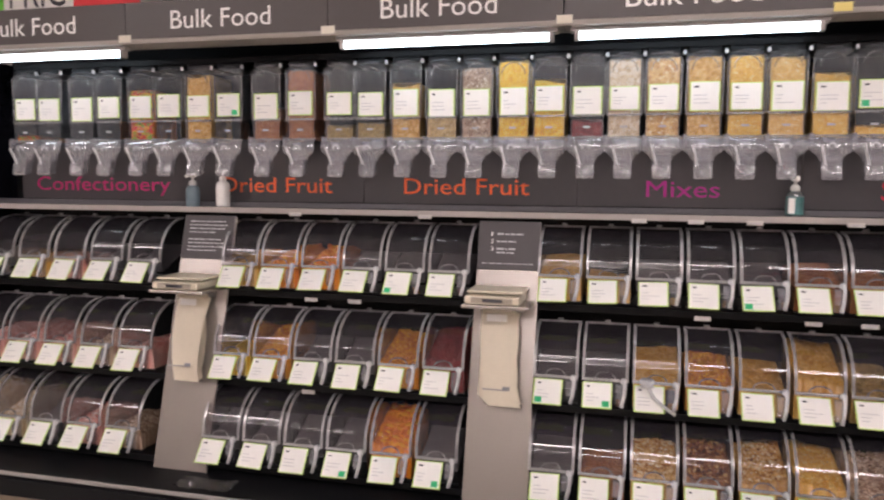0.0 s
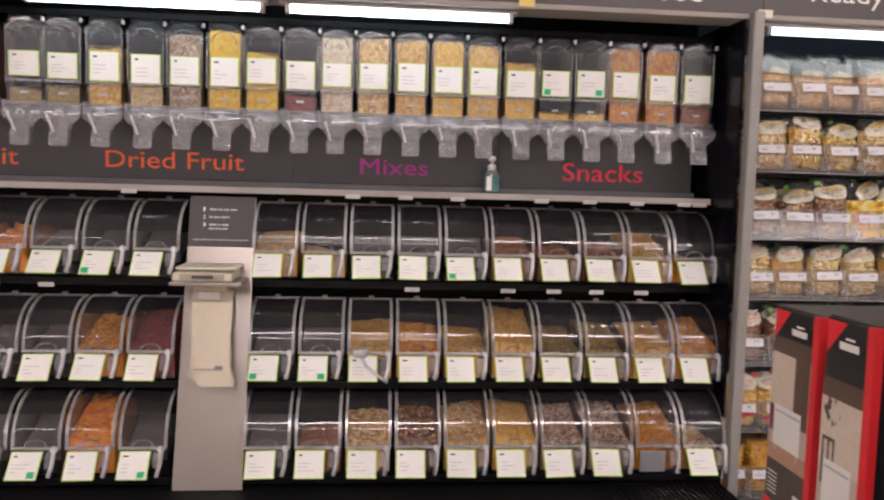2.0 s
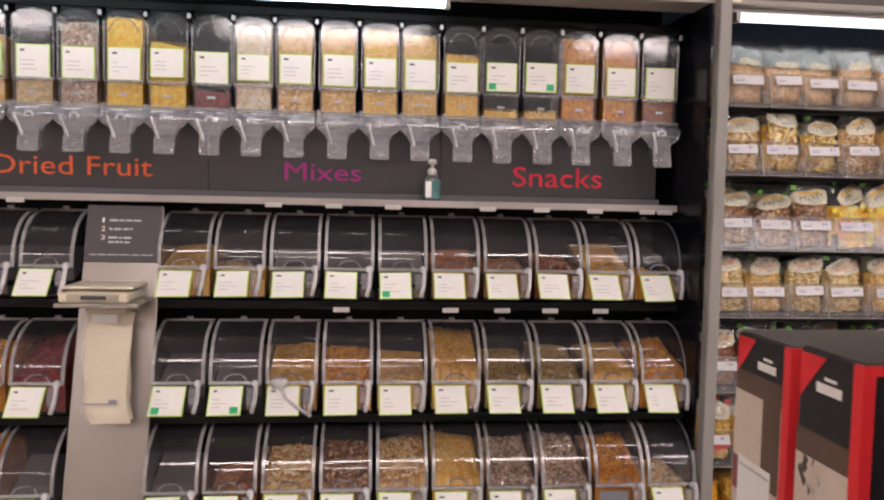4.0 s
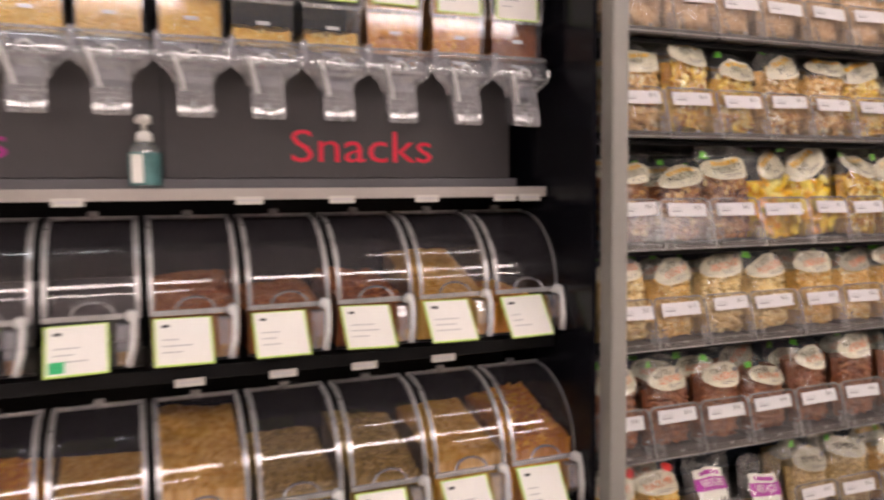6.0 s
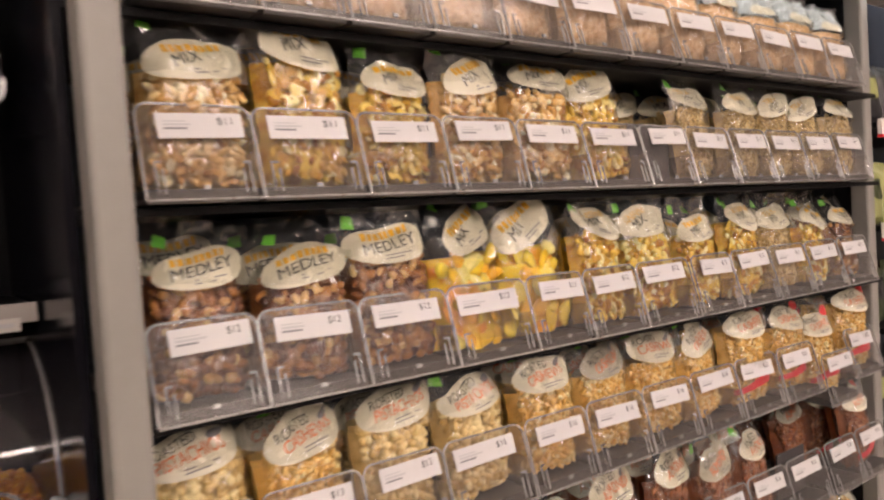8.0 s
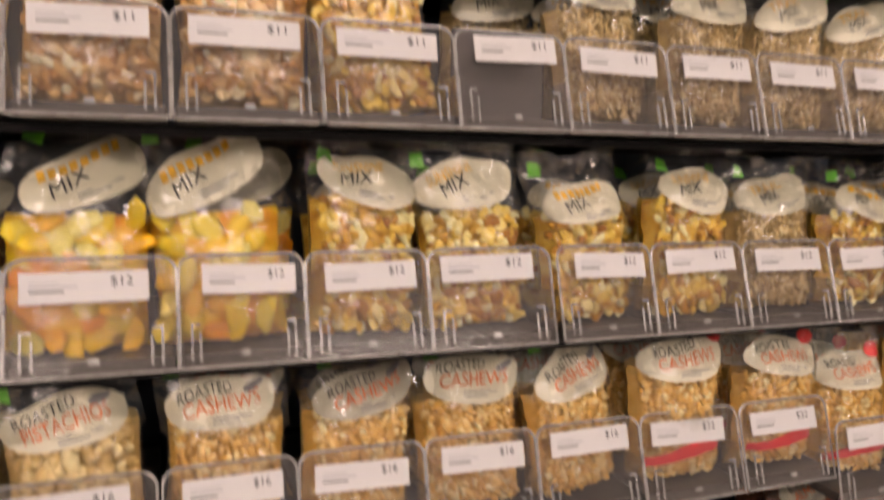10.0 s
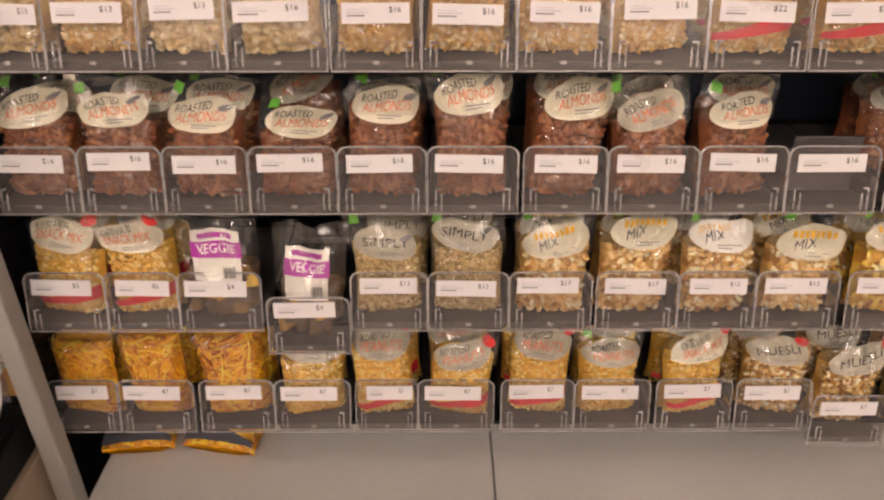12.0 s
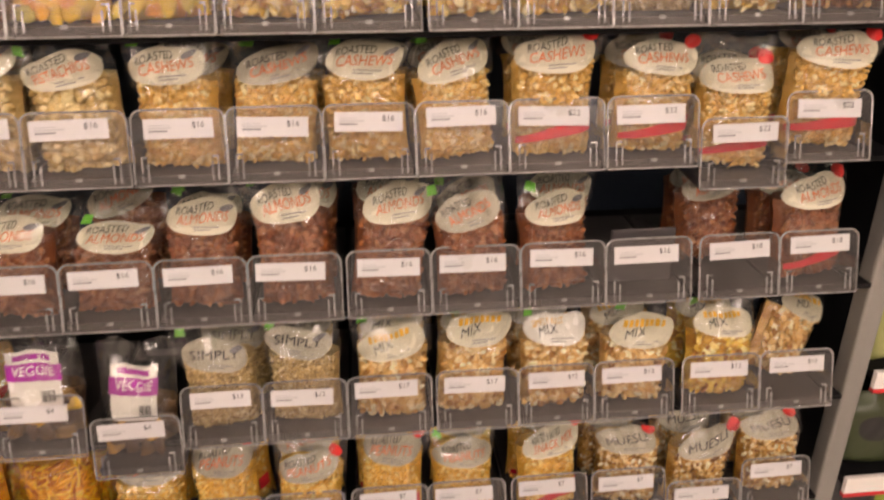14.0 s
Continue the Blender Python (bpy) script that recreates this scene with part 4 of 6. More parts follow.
RIGHT = [-1.835 + 0.1706 * i for i in range(10)]
MID = [-3.100 + 0.1714 * i for i in range(6)]
LEFT = [-4.262 + 0.1815 * i for i in range(5)]
ROWS = [
    (0.085, 1.157, ("- tan:.35 pink:.3 - -", "tan:.4 apricot:.45 apricot:.5 - - -", "tan:.55 tan:.3 - - - cocoa:.5 cocoa:.4 redbrown:.55 tan:.6 orange:.25"), {(1, 4), (2, 4)}),
    (0.010, 0.810, ("pink:.4 pink:.4 pink:.45 greybean:.4 pink:.35", "yellow:.4 orange:.65 - - orange:.6 berry:.75", "- - tan:.6 orange:.6 tan:.5 tan:.9 greenseed:.6 greenseed:.65 tan:.75 orange:.75"), {(2, 0), (2, 1)}),
    (-0.080, 0.503, ("white:.8 white:.55 - pink:.4 greybean:.3", "- - - - apricot:.75 -", "- cocoa:.3 mix:.6 medley:.65 muesli:.75 peanut:.8 greybean:.6 greybean:.65 orange:.7 mix:.25"), {(1, 3), (1, 5)}),
]
proto, HEAPS = None, {}
for r, (y0, z0, sets, greens) in enumerate(ROWS):
    for s, (xs, kinds) in enumerate(zip((LEFT, MID, RIGHT), sets)):
        for i, (x, k) in enumerate(zip(xs, kinds.split())):
            m = pose(x + 0.072, y0, z0)
            if proto is None:
                proto = scoop_bin()
                g = proto
                g.matrix_basis = m
            else:
                g = copy_thing(proto, m)
                for c in [c for c in g.children_recursive if c.name.startswith(("filling", "price", "card", "print", "green", "liner", "blank", "empty_card", "loose_scoop"))]:
                    bpy.data.objects.remove(c)
            kind, level = (k.split(":") + ["0"])[:2]
            tagged(g, "empty clear scoop bin with a curved lid" if kind == "-" else f"clear scoop bin with a curved lid over {WORDS.get(kind, kind)}")
            odd = (r, s, i) == (2, 2, 8)
            if odd:
                part("blank_card", block(-0.070, 0.022, -0.022, -0.0205, -0.078, -0.004), M_PRINT, g, "grey blank card")
            else:
                shift = random.uniform(-0.003, 0.003)
                tk = ticket(g, -0.072 + shift, 0.028 + shift, -0.096, 0.0, 0, (s, i) in greens, True, 40 + r * 30 + s * 10 + i)
                tk.matrix_basis = pose(0, -0.008, -0.001, random.uniform(-40, -34), random.uniform(-1.5, 1.5), 0)
            if (r, s, i) == (1, 2, 2):
                part("empty_card_slot", block(0.030, 0.068, -0.012, -0.010, -0.074, -0.010), M_INK, g, "black empty card slot")
                bm = rod([(-0.030, -0.062, 0.010), (-0.010, -0.066, -0.026), (0.030, -0.060, -0.060), (0.062, -0.056, -0.082)], 0.0060)
                lathe([(0.004, -0.014), (0.020, -0.010), (0.026, 0.004), (0.024, 0.016), (0.020, 0.018)], bm, (-0.032, -0.058, 0.016), 12)
                part("loose_scoop", bm, C_SCOOP, g, "frosted scoop hanging across the card", smooth=True)
            if kind == "-":
                part("liner", block(-0.074, 0.074, 0.0, 0.225, 0.0, 0.004, 0.001, None, pose(0, 0.018, -0.040, 24)), M_LINER, g, "grey plastic bin liner")
            else:
                key = (kind, level, (i + r) % 2)
                if key not in HEAPS:
                    HEAPS[key] = heap(kind, float(level), 300 + len(HEAPS))
                put("filling", HEAPS[key], g)


# ---------------------------------------------------------------- weighing stands between the bins
def words(x, length, z, tall, seed):
    """One line of unreadable small print: a run of word-long bars."""
    rng, out, a = random.Random(seed), [], x
    while a < x + length - 0.006:
        b = min(x + length, a + rng.uniform(0.008, 0.028))
        out.append((a, b, z, z + tall * rng.uniform(0.8, 1.1)))
        a = b + 0.004
    return out


def weigh_stand(x0, numbered):
    base = tagged(new("weighing_stand"), "leaning brushed metal panel with a dark notice at the top", "stand", "weighing stands")
    lean = math.degrees(math.atan2(0.262, 0.975))
    w = 0.232
    sheet = part("panel", block(0, w, 0, 0.012, 0.0, 1.012, 0.002), M_STEEL, base)
    board = part("notice", block(0.002, w - 0.002, -0.006, -0.001, 0.832, 1.014, 0.001), M_CHAR, base, "charcoal notice board")
    if numbered:
        for k, (n, ln) in enumerate((("1", 0.10), ("2", 0.07), ("3", 0.075))):
            z = 0.958 - 0.028 * k
            lettering("number", n, 0.050, 0.050 + (0.006 if n == "1" else 0.010), z, z + 0.015, -0.0075, M_WHITE, board)
            bars("print", words(0.072, ln, z + 0.004, 0.006, k) + (words(0.072, 0.065, z - 0.010, 0.006, 9) if n == "3" else []), -0.0075, M_PALEPRINT, board)
        bars("print", words(0.02, 0.19, 0.853, 0.003, 5), -0.0075, M_PALEPRINT, board)
    else:
        bars("print", [r for k, l in enumerate((0.16, 0.17, 0.16, 0.12, 0, 0.15, 0.165, 0.16, 0.13)) if l for r in words(0.03, l, 0.985 - 0.015 * k, 0.005, k)], -0.0075, M_PALEPRINT, board)
    base.matrix_basis = pose(x0, -0.107, 0.372, -lean, 0, 0)
    # tray and scale
    tray = tagged(new("scale_shelf"), "small steel shelf that carries a scale", "shelf", "scale shelves")
    part("plate", block(-0.012, w - 0.01, -0.15, 0.06, 0.0, 0.012, 0.003), M_STEEL, tray)
    part("bracket", block(0.02, w - 0.05, 0.0, 0.06, -0.03, -0.001, 0.002), M_POST, tray)
    tray.matrix_basis = pose(x0, 0.058, 1.060)
    sc = tagged(new("kitchen_scale"), "flat cream electronic scale with a small display", "scale", "scales")
    part("housing", block(-0.005, 0.190, -0.135, 0.055, 0.0, 0.030, 0.007), M_CREAM, sc)
    part("platter", block(0.0, 0.198, -0.11, 0.065, 0.036, 0.046, 0.004), M_CREAM, sc)
    part("neck", block(0.05, 0.14, -0.06, 0.02, 0.028, 0.038, 0.002), M_CREAMDARK, sc)
    part("display_bezel", block(0.02, 0.165, -0.1375, -0.1345, 0.006, 0.026), M_CREAMDARK, sc)
    part("display", block(0.06, 0.13, -0.139, -0.137, 0.010, 0.021), M_INK, sc)
    sc.matrix_basis = pose(x0, 0.056, 1.0725, 0, 0, 0)
    # pack of paper bags hung under the tray
    bag = tagged(new("paper_bag_pack"), "hanging pack of cream paper bags, edges curling", "bags", "bag packs")
    for k in range(9):
        nu, nv = 9, 12
        u, v = np.meshgrid(np.linspace(0, 1, nu), np.linspace(0, 1, nv))
        off, wide = 0.0075 * k, 0.124 + 0.004 * math.sin(k * 1.7)
        vs = [(a * wide + 0.006 * k * (1 - b) ** 2 + 0.012 * math.sin(b * 5 + 0.5 * k) * a, -off * (0.35 + 0.65 * math.sin(math.pi * min(1, (1 - b) * 0.62))) - 0.016 * (1 - b) * a ** 2 - 0.004 * math.sin(b * 8 + k) * a, b * 0.30 - 0.004 * k * (1 - b)) for a, b in zip(u.ravel(), v.ravel())]
        put("paper_bag", mesh_of("paper_bag", vs, gridfaces(nu, nv), M_BAGPAPER, True), bag)
    part("clip", block(0.005, 0.122, -0.052, 0.004, 0.292, 0.312, 0.004), M_CREAM, bag, "cream plastic clip")
    part("clip_label", block(0.025, 0.098, -0.0535, -0.052, 0.262, 0.288), M_PAPER, bag)
    bars("print", [(0.03, 0.11, 0.022, 0.026), (0.10, 0.125, 0.022, 0.036)], -0.0835, M_PRINT, bag)
    bag.matrix_basis = pose(x0 + 0.036, -0.014, 0.735, -15, 0, 0)


weigh_stand(-2.072, True)
weigh_stand(-3.312, False)


# ---------------------------------------------------------------- bottles on the ledge
def pump_bottle(x, body, label, tall=0.09, band=None):
    base = tagged(new("pump_bottle"), label, "bottle", "sanitiser bottles")
    part("body", lathe([(0.026, 0), (0.028, 0.006), (0.028, tall - 0.018), (0.022, tall - 0.004), (0.012, tall)]), body, base, smooth=True)
    part("collar", lathe([(0.014, tall), (0.015, tall + 0.004), (0.014, tall + 0.016), (0.008, tall + 0.020)]), M_PAPER, base, smooth=True)
    bm = lathe([(0.005, tall + 0.018), (0.005, tall + 0.032), (0.013, tall + 0.034), (0.014, tall + 0.044), (0.010, tall + 0.050)])
    rod([(0, 0, tall + 0.041), (-0.006, -0.014, tall + 0.042), (-0.012, -0.030, tall + 0.037)], 0.0055, bm)
    part("pump", bm, M_PAPER, base, smooth=True)
    if band:
        part("label", lathe([(0.0287, 0.008), (0.0287, tall - 0.020)]), band, base)
        part("label_panel", block(-0.024, -0.004, -0.0300, -0.0200, 0.012, tall - 0.024, 0.001), M_PAPER, base)
    base.matrix_basis = pose(x, 0.165, 1.3865)
    return base


M_TEAL = painted("teal_label", (0.08, 0.20, 0.20), 0.4, vary=0.6, grain=40)
M_SLATE = painted("slate_bottle", (0.16, 0.22, 0.26), 0.3)
pump_bottle(-0.985, C_BOTTLE, "clear pump bottle with a teal and white label on the ledge", 0.088, M_TEAL)
pump_bottle(-3.285, M_SLATE, "slate blue sanitiser pump bottle on the ledge", 0.088)
pump_bottle(-3.146, M_PAPER, "white sanitiser pump bottle on the ledge", 0.105)

# ---------------------------------------------------------------- nut shelves: shelves and deck
ROW_Z = {"A": 1.805, "B": 1.588, "C": 1.347, "D": 1.129, "E": 0.885, "F": 0.640, "G": 0.386}
for row, z in ROW_Z.items():
    base = tagged(new("steel_shelf"), "thin black steel shelf under clear shelf trays", "shelf", "nut shelves")
    part("plate", block(-0.143, 1.712, 0.012, 0.418, z - 0.111, z - 0.104, 0.001), M_BLACK, base)
    part("lip", block(-0.143, 1.712, 0.008, 0.0125, z - 0.113, z - 0.103, 0.001), M_BLACK, base)
deck = tagged(new("base_deck"), "pale grey steel base deck under the nut shelves", "deck")
part("plate", block(-0.102, 0.7405, -0.13, 0.418, 0.112, 0.140, 0.003), M_DECK, deck)
part("plate", block(0.7435, 1.742, -0.13, 0.418, 0.112, 0.140, 0.003), M_DECK, deck)
structure("baseboard_nuts", block(-0.102, 1.742, -0.10, 0.41, 0.0, 0.111), M_DECK, "pale grey kick panel under the nut shelves")


# ---------------------------------------------------------------- clear shelf trays with price strips
def tray_outline(w, h, r):
    pts = [(-w / 2, 0.0), (w / 2, 0.0)]
    pts += [(w / 2 - r + r * math.cos(a), h - r + r * math.sin(a)) for a in np.linspace(0, math.pi / 2, 6)]
    pts += [(-w / 2 + r - r * math.sin(a), h - r + r * math.cos(a)) for a in np.linspace(0, math.pi / 2, 6)]
    return pts


TRAY_LEAN = -16  # the front panels lean back at the top


def shelf_tray(w=0.142, h=0.112):
    """Origin at the middle of the front's lower edge."""
    base = tagged(new("shelf_tray"), "clear plastic pusher tray with a price strip", "tray", "nut trays")
    lean = pose(0, 0, 0.101, TRAY_LEAN) @ pose(0, 0, -0.101)
    pts = tray_outline(w, h, 0.016)
    bm = bmesh.new()
    f = [bm.verts.new((x, 0, z)) for x, z in pts]
    bm.faces.new(f)
    bm.transform(lean)
    part("front", bm, C_TRAY, base, "clear front panel with rounded corners")
    bm = rod([(x, 0.001, z) for x, z in pts + pts[:1]], 0.0017, sides=6)
    bm.transform(lean)
    part("front_rim", bm, C_TRAYRIM, base)
    for x in (-w / 2 + 0.001, w / 2 - 0.001):
        bm = bmesh.new()
        bm.faces.new([bm.verts.new(p) for p in ((x, -0.024, 0.006), (x, 0.34, 0.004), (x, 0.34, 0.035), (x, -0.010, 0.06))])
        part("side", bm, C_TRAY, base)
    part("floor", block(-w / 2 + 0.003, w / 2 - 0.003, -0.018, 0.34, 0.0, 0.016, 0.002), M_PUSHER, base, "grey plastic pusher floor")
    for s in (-1, 1):
        bm = bmesh.new()
        for dx in (0.0, 0.009):
            x = s * (w / 2 - 0.013) - s * dx
            block(x - 0.0013, x + 0.0013, -0.0025, 0.0, 0.006, 0.044 - dx, 0.0008, bm)
        x = s * (w / 2 - 0.0175)
        block(x - 0.0045, x + 0.0045, -0.0025, 0.0, 0.041, 0.044, 0.0008, bm)
        bm.transform(lean)
        part("moulded_rib", bm, C_TRAYRIM, base)
    bm = block(-0.005, 0.005, -0.0025, 0.0, 0.010, 0.016, 0.001)
    bm.transform(lean)
    part("stop_tab", bm, C_TRAYRIM, base)
    return base


def price_strip(tray, x0, z, price, seed):
    rng = random.Random(seed)
    w, h = 0.106, 0.0295
    st = part("price_strip", block(0, w, -0.0030, -0.0015, -h, 0.0), M_STRIPPAPER, tray, "white paper price strip")
    st.matrix_basis = pose(x0, -0.001, z, TRAY_LEAN, rng.uniform(-1.6, 1.6), 0)
    rows = [(0.008, 0.008 + rng.uniform(0.022, 0.034), -0.0105, -0.0090), (0.008, 0.008 + rng.uniform(0.030, 0.040), -0.0150, -0.0125), (0.008, 0.036, -0.0195, -0.0170)]
    bars("print", rows[:1] + rows[1:2], -0.0035, M_PALEPRINT, st)
    bars("print", rows[2:], -0.0035, M_PRINT, st)
    if price:
        lettering("price", "$" + price, 0.074, 0.079 + 0.0068 * len(price), -0.0155, -0.0052, -0.0035, M_INK, st)
    return st


# ---------------------------------------------------------------- bags of nuts
def bag_shape(w, h, d, prod, flop, seed):
    """Front surface of a pillow bag: (u, v, side, off) to a point; it stands on z 0 and faces -y."""
    rng = random.Random(seed)
    a, b, c, e = (rng.uniform(0, 6) for _ in range(4))
    skew = rng.uniform(-0.012, 0.012)

    def at(u, v, side=-1, off=0.0):
        tx = max(0.0, 1 - abs(2 * u - 1) ** 3.6) ** 0.55
        if v < 0.14:
            tv = math.sqrt(max(0.0, 1 - (1 - v / 0.14) ** 2)) * 0.9 + 0.1
        elif v < prod:
            tv = 1.0
        else:
            k = (v - prod) / (1 - prod)
            tv = 1 - 0.94 * (k * k * (3 - 2 * k))
        top = max(0.0, (v - prod) / (1 - prod))
        t = d / 2 * tx * tv * (1 + 0.10 * math.sin(5 * u + a) * math.cos(4 * v + b))
        wav = top * (0.005 * math.sin(u * 13 + 6 * v + c) + 0.003 * math.sin(u * 29 - v * 14 + e)) + 0.0012 * math.sin(u * 21 + a) * math.sin(v * 17 + b)
        x = (u - 0.5) * w * (1 - 0.05 * math.sin(math.pi * min(1, v / prod)) + 0.03 * top) + skew * top * 2
        y = side * (t + off) + flop * top ** 2 + wav
        z = v * h - 0.004 * top * math.sin(u * 9 + e)
        return (x, y, z)
    return at


def surface_patch(at, points, faces, mat, name, parent, off, label=""):
    return put(name, mesh_of(name, [at(u, v, -1, off) for u, v in points], faces, mat, True), parent, label)


def oval(cu, cv, ru, rv, power=2.6, rings=5, sides=30, turn=0.0, ratio=1.0):
    pts, fs = [(cu, cv)], []
    for r in range(1, rings + 1):
        for k in range(sides):
            t = k * math.tau / sides
            blob = 1 + 0.05 * math.sin(2 * t + 9 * cv) + 0.04 * math.sin(3 * t + 31 * cv)
            c, s = math.cos(t), math.sin(t)
            p = abs(c) ** (2 / power) * math.copysign(1, c) * ru * blob * r / rings
            q = abs(s) ** (2 / power) * math.copysign(1, s) * rv * blob * r / rings
            pts.append((cu + p * math.cos(turn) - q * math.sin(turn) * ratio, cv + p * math.sin(turn) / ratio + q * math.cos(turn)))
    for k in range(sides):
        fs.append((0, 1 + k, 1 + (k + 1) % sides))
        for r in range(rings - 1):
            a, b = 1 + r * sides, 1 + (r + 1) * sides
            fs.append((a + k, b + k, b + (k + 1) % sides, a + (k + 1) % sides))
    return pts, fs


KINDS = {
    # food, words on the label, their colours, label colour, red badge, red foot, plain words
    "cashew": ("cashew", ("ROASTED", "CASHEWS"), (M_INK, M_OTEXT), M_LABEL, False, False, "roasted cashews"),
    # the _dim kinds carry the same label with shade put into its colour
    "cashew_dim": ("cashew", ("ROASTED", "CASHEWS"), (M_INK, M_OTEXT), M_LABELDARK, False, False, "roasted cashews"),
    "cashew_red": ("cashew", ("ROASTED", "CASHEWS"), (M_INK, M_OTEXT), M_LABEL, True, True, "roasted salted cashews"),
    "pistachio": ("pistachio", ("ROASTED", "PISTACHIOS"), (M_INK, M_OTEXT), M_LABEL, False, False, "roasted pistachios"),
    "almond": ("almond", ("ROASTED", "ALMONDS"), (M_INK, M_OTEXT), M_LABEL, False, False, "brown roasted almonds"),
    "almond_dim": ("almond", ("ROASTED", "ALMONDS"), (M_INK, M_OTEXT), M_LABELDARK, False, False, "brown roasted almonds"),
    "almond_red": ("almond", ("ROASTED", "ALMONDS"), (M_INK, M_OTEXT), M_LABEL, True, True, "salted almonds"),
    "mix": ("mix", ("", "MIX"), (M_YTEXT, M_INK), M_LABEL, False, False, "nut mix"),
    "simply": ("seeds", ("SIMPLY",), (M_INK,), M_LABELDARK, False, False, "seed mix"),
    "nutmix": ("mix", ("SIMPLY NUT", "MIX"), (M_YTEXT, M_INK), M_PAPER, False, False, "simple nut mix"),
    "palemix": ("yellowmix", ("", "MIX"), (M_YTEXT, M_INK), M_LABEL, False, False, "pale nut mix"),
    "sunshine": ("yellowmix", ("SUNSHINE", "MIX"), (M_YTEXT, M_INK), M_LABEL, False, False, "yellow fruit and nut mix"),
    "mango": ("mango", ("", "MIX"), (M_YTEXT, M_INK), M_LABEL, False, False, "bright yellow dried fruit mix"),
    "medley": ("medley", ("", "MEDLEY"), (M_YTEXT, M_INK), M_LABEL, False, False, "dark fruit medley"),
    "seeds": ("seeds", ("TRAIL", "MIX"), (M_YTEXT, M_INK), M_LABEL, False, False, "greenish trail mix"),
    "meal": ("meal", ("", ), (M_YTEXT,), M_LABEL, False, False, "pale ground nut meal"),
    "snack": ("peanut", ("ROASTED & SALTED", "SNACK MIX"), (M_INK, M_OTEXT), M_LABEL, True, True, "salted snack mix"),
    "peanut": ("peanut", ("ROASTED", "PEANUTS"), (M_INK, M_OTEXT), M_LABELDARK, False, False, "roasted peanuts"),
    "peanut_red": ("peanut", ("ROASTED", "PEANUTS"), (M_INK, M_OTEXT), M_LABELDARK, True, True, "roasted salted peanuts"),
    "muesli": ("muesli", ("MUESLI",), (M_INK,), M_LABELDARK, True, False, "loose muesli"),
    "noodle": ("noodle", ("",), (M_INK,), M_LABELDARK, False, False, "yellow fried noodles"),
    "noodle_flat": ("noodle", ("",), (M_INK,), M_LABELDARK, False, True, "yellow fried noodles with a dark printed foot"),
    "veg": ("veg", ("", ""), (M_INK, M_INK), M_PAPER, False, False, "vegetable chips"),
}


def nut_bag(kind, variant):
    """A filled clear bag with its label; the prototype of its kind."""
    stuff, words, inks, paper, badge, foot, plainly = KINDS[kind]
    seed = sum(map(ord, kind)) + 17 * variant
    rng = random.Random(seed)
    w, h = rng.uniform(0.122, 0.134), rng.uniform(0.192, 0.214)
    d, prod = rng.uniform(0.066, 0.076), rng.uniform(0.58, 0.69)
    if kind in ("mango",):
        w, h, prod = 0.138, 0.224, 0.55
    if kind == "veg":
        prod = 0.42
    if kind.startswith("noodle"):
        prod = 0.85
    base = tagged(new("nut_bag"), f"clear plastic bag of {plainly}", "bag")
    at = bag_shape(w, h, d, prod, rng.uniform(-0.020, 0.018), seed)
    # food pressed against the film
    loose = stuff in SHAPES or stuff == "noodle"
    nu, nv = (18, 18) if loose else (48, 48)
    us, vs = np.linspace(0.02, 0.98, nu), np.linspace(0.01, prod + 0.03, nv)
    U, V = np.meshgrid(us, vs)
    size = PIECE[stuff]
    hh, tt = pieces(U * w, V * h, max(size, 0.006), seed)
    deep = min(0.006, 0.65 * size)
    under = 0.008 if loose else 0.0
    verts = [at(u, v, -1, -0.003 - under - deep + deep * k) for u, v, k in zip(U.ravel(), V.ravel(), hh)]
    faces = gridfaces(nu, nv)
    if loose:
        # backing kept darker than the pieces, painting the shade between them
        tt = tt * 0.5 + 0.1
        vs2, fs2, sh2 = strands(at, w, h, prod, seed) if stuff == "noodle" else scatter(at, w, h, prod, stuff, seed)
        faces += [tuple(len(verts) + k for k in f) for f in fs2]
        verts += vs2
        tt = list(tt) + sh2
    n, mu, mv = len(verts), 12, 10
    U2, V2 = np.meshgrid(np.linspace(0.02, 0.98, mu), np.linspace(0.01, prod + 0.05, mv))
    verts += [at(u, v, 1, -0.003) for u, v in zip(U2.ravel(), V2.ravel())]
    faces += [f[::-1] for f in gridfaces(mu, mv, n)]
    k = len(verts)
    rim = [(nv - 1) * nu + i for i in range(0, nu, 4)]
    put("filling", mesh_of("filling", verts, faces, F[stuff], True, list(tt) + [0.5] * (mu * mv)), base)
    # clear film: body and gathered top
    mu, mv = 12, 10
    jig = np.random.default_rng(seed + 2)
    U2, V2 = np.meshgrid(np.linspace(0, 1, mu), np.linspace(0, prod, mv))
    U2[:, 1:-1] += jig.uniform(-0.035, 0.035, (mv, mu - 2))
    V2[1:-1] += jig.uniform(-0.022, 0.022, (mv - 2, mu))
    put("film", mesh_of("film", [at(u, v, -1, 0.0018 + 0.0032 * k) for u, v, k in zip(U2.ravel(), V2.ravel(), jig.uniform(0, 1, U2.size))], creased(mu, mv, seed), C_FILM), base, "glossy clear film")
    mu, mv = 15, 8
    U2, V2 = np.meshgrid(np.linspace(-0.03, 1.03, mu), np.linspace(prod, 1.0, mv))
    tips = np.random.default_rng(seed + 1).uniform(0.0, 0.06, mu) + np.abs(np.linspace(-1, 1, mu) + rng.uniform(-0.5, 0.5)) ** 2 * rng.uniform(0.0, 0.10)
    V2 = V2 + np.convolve(tips, np.ones(3) / 3, "same")[None, :] * ((V2 - prod) / (1 - prod))
    wr = np.clip(np.random.default_rng(seed).normal(0.001, 0.0030, U2.size), -0.003, 0.007)
    U2[:, 1:-1] += jig.uniform(-0.02, 0.02, (mv, mu - 2))
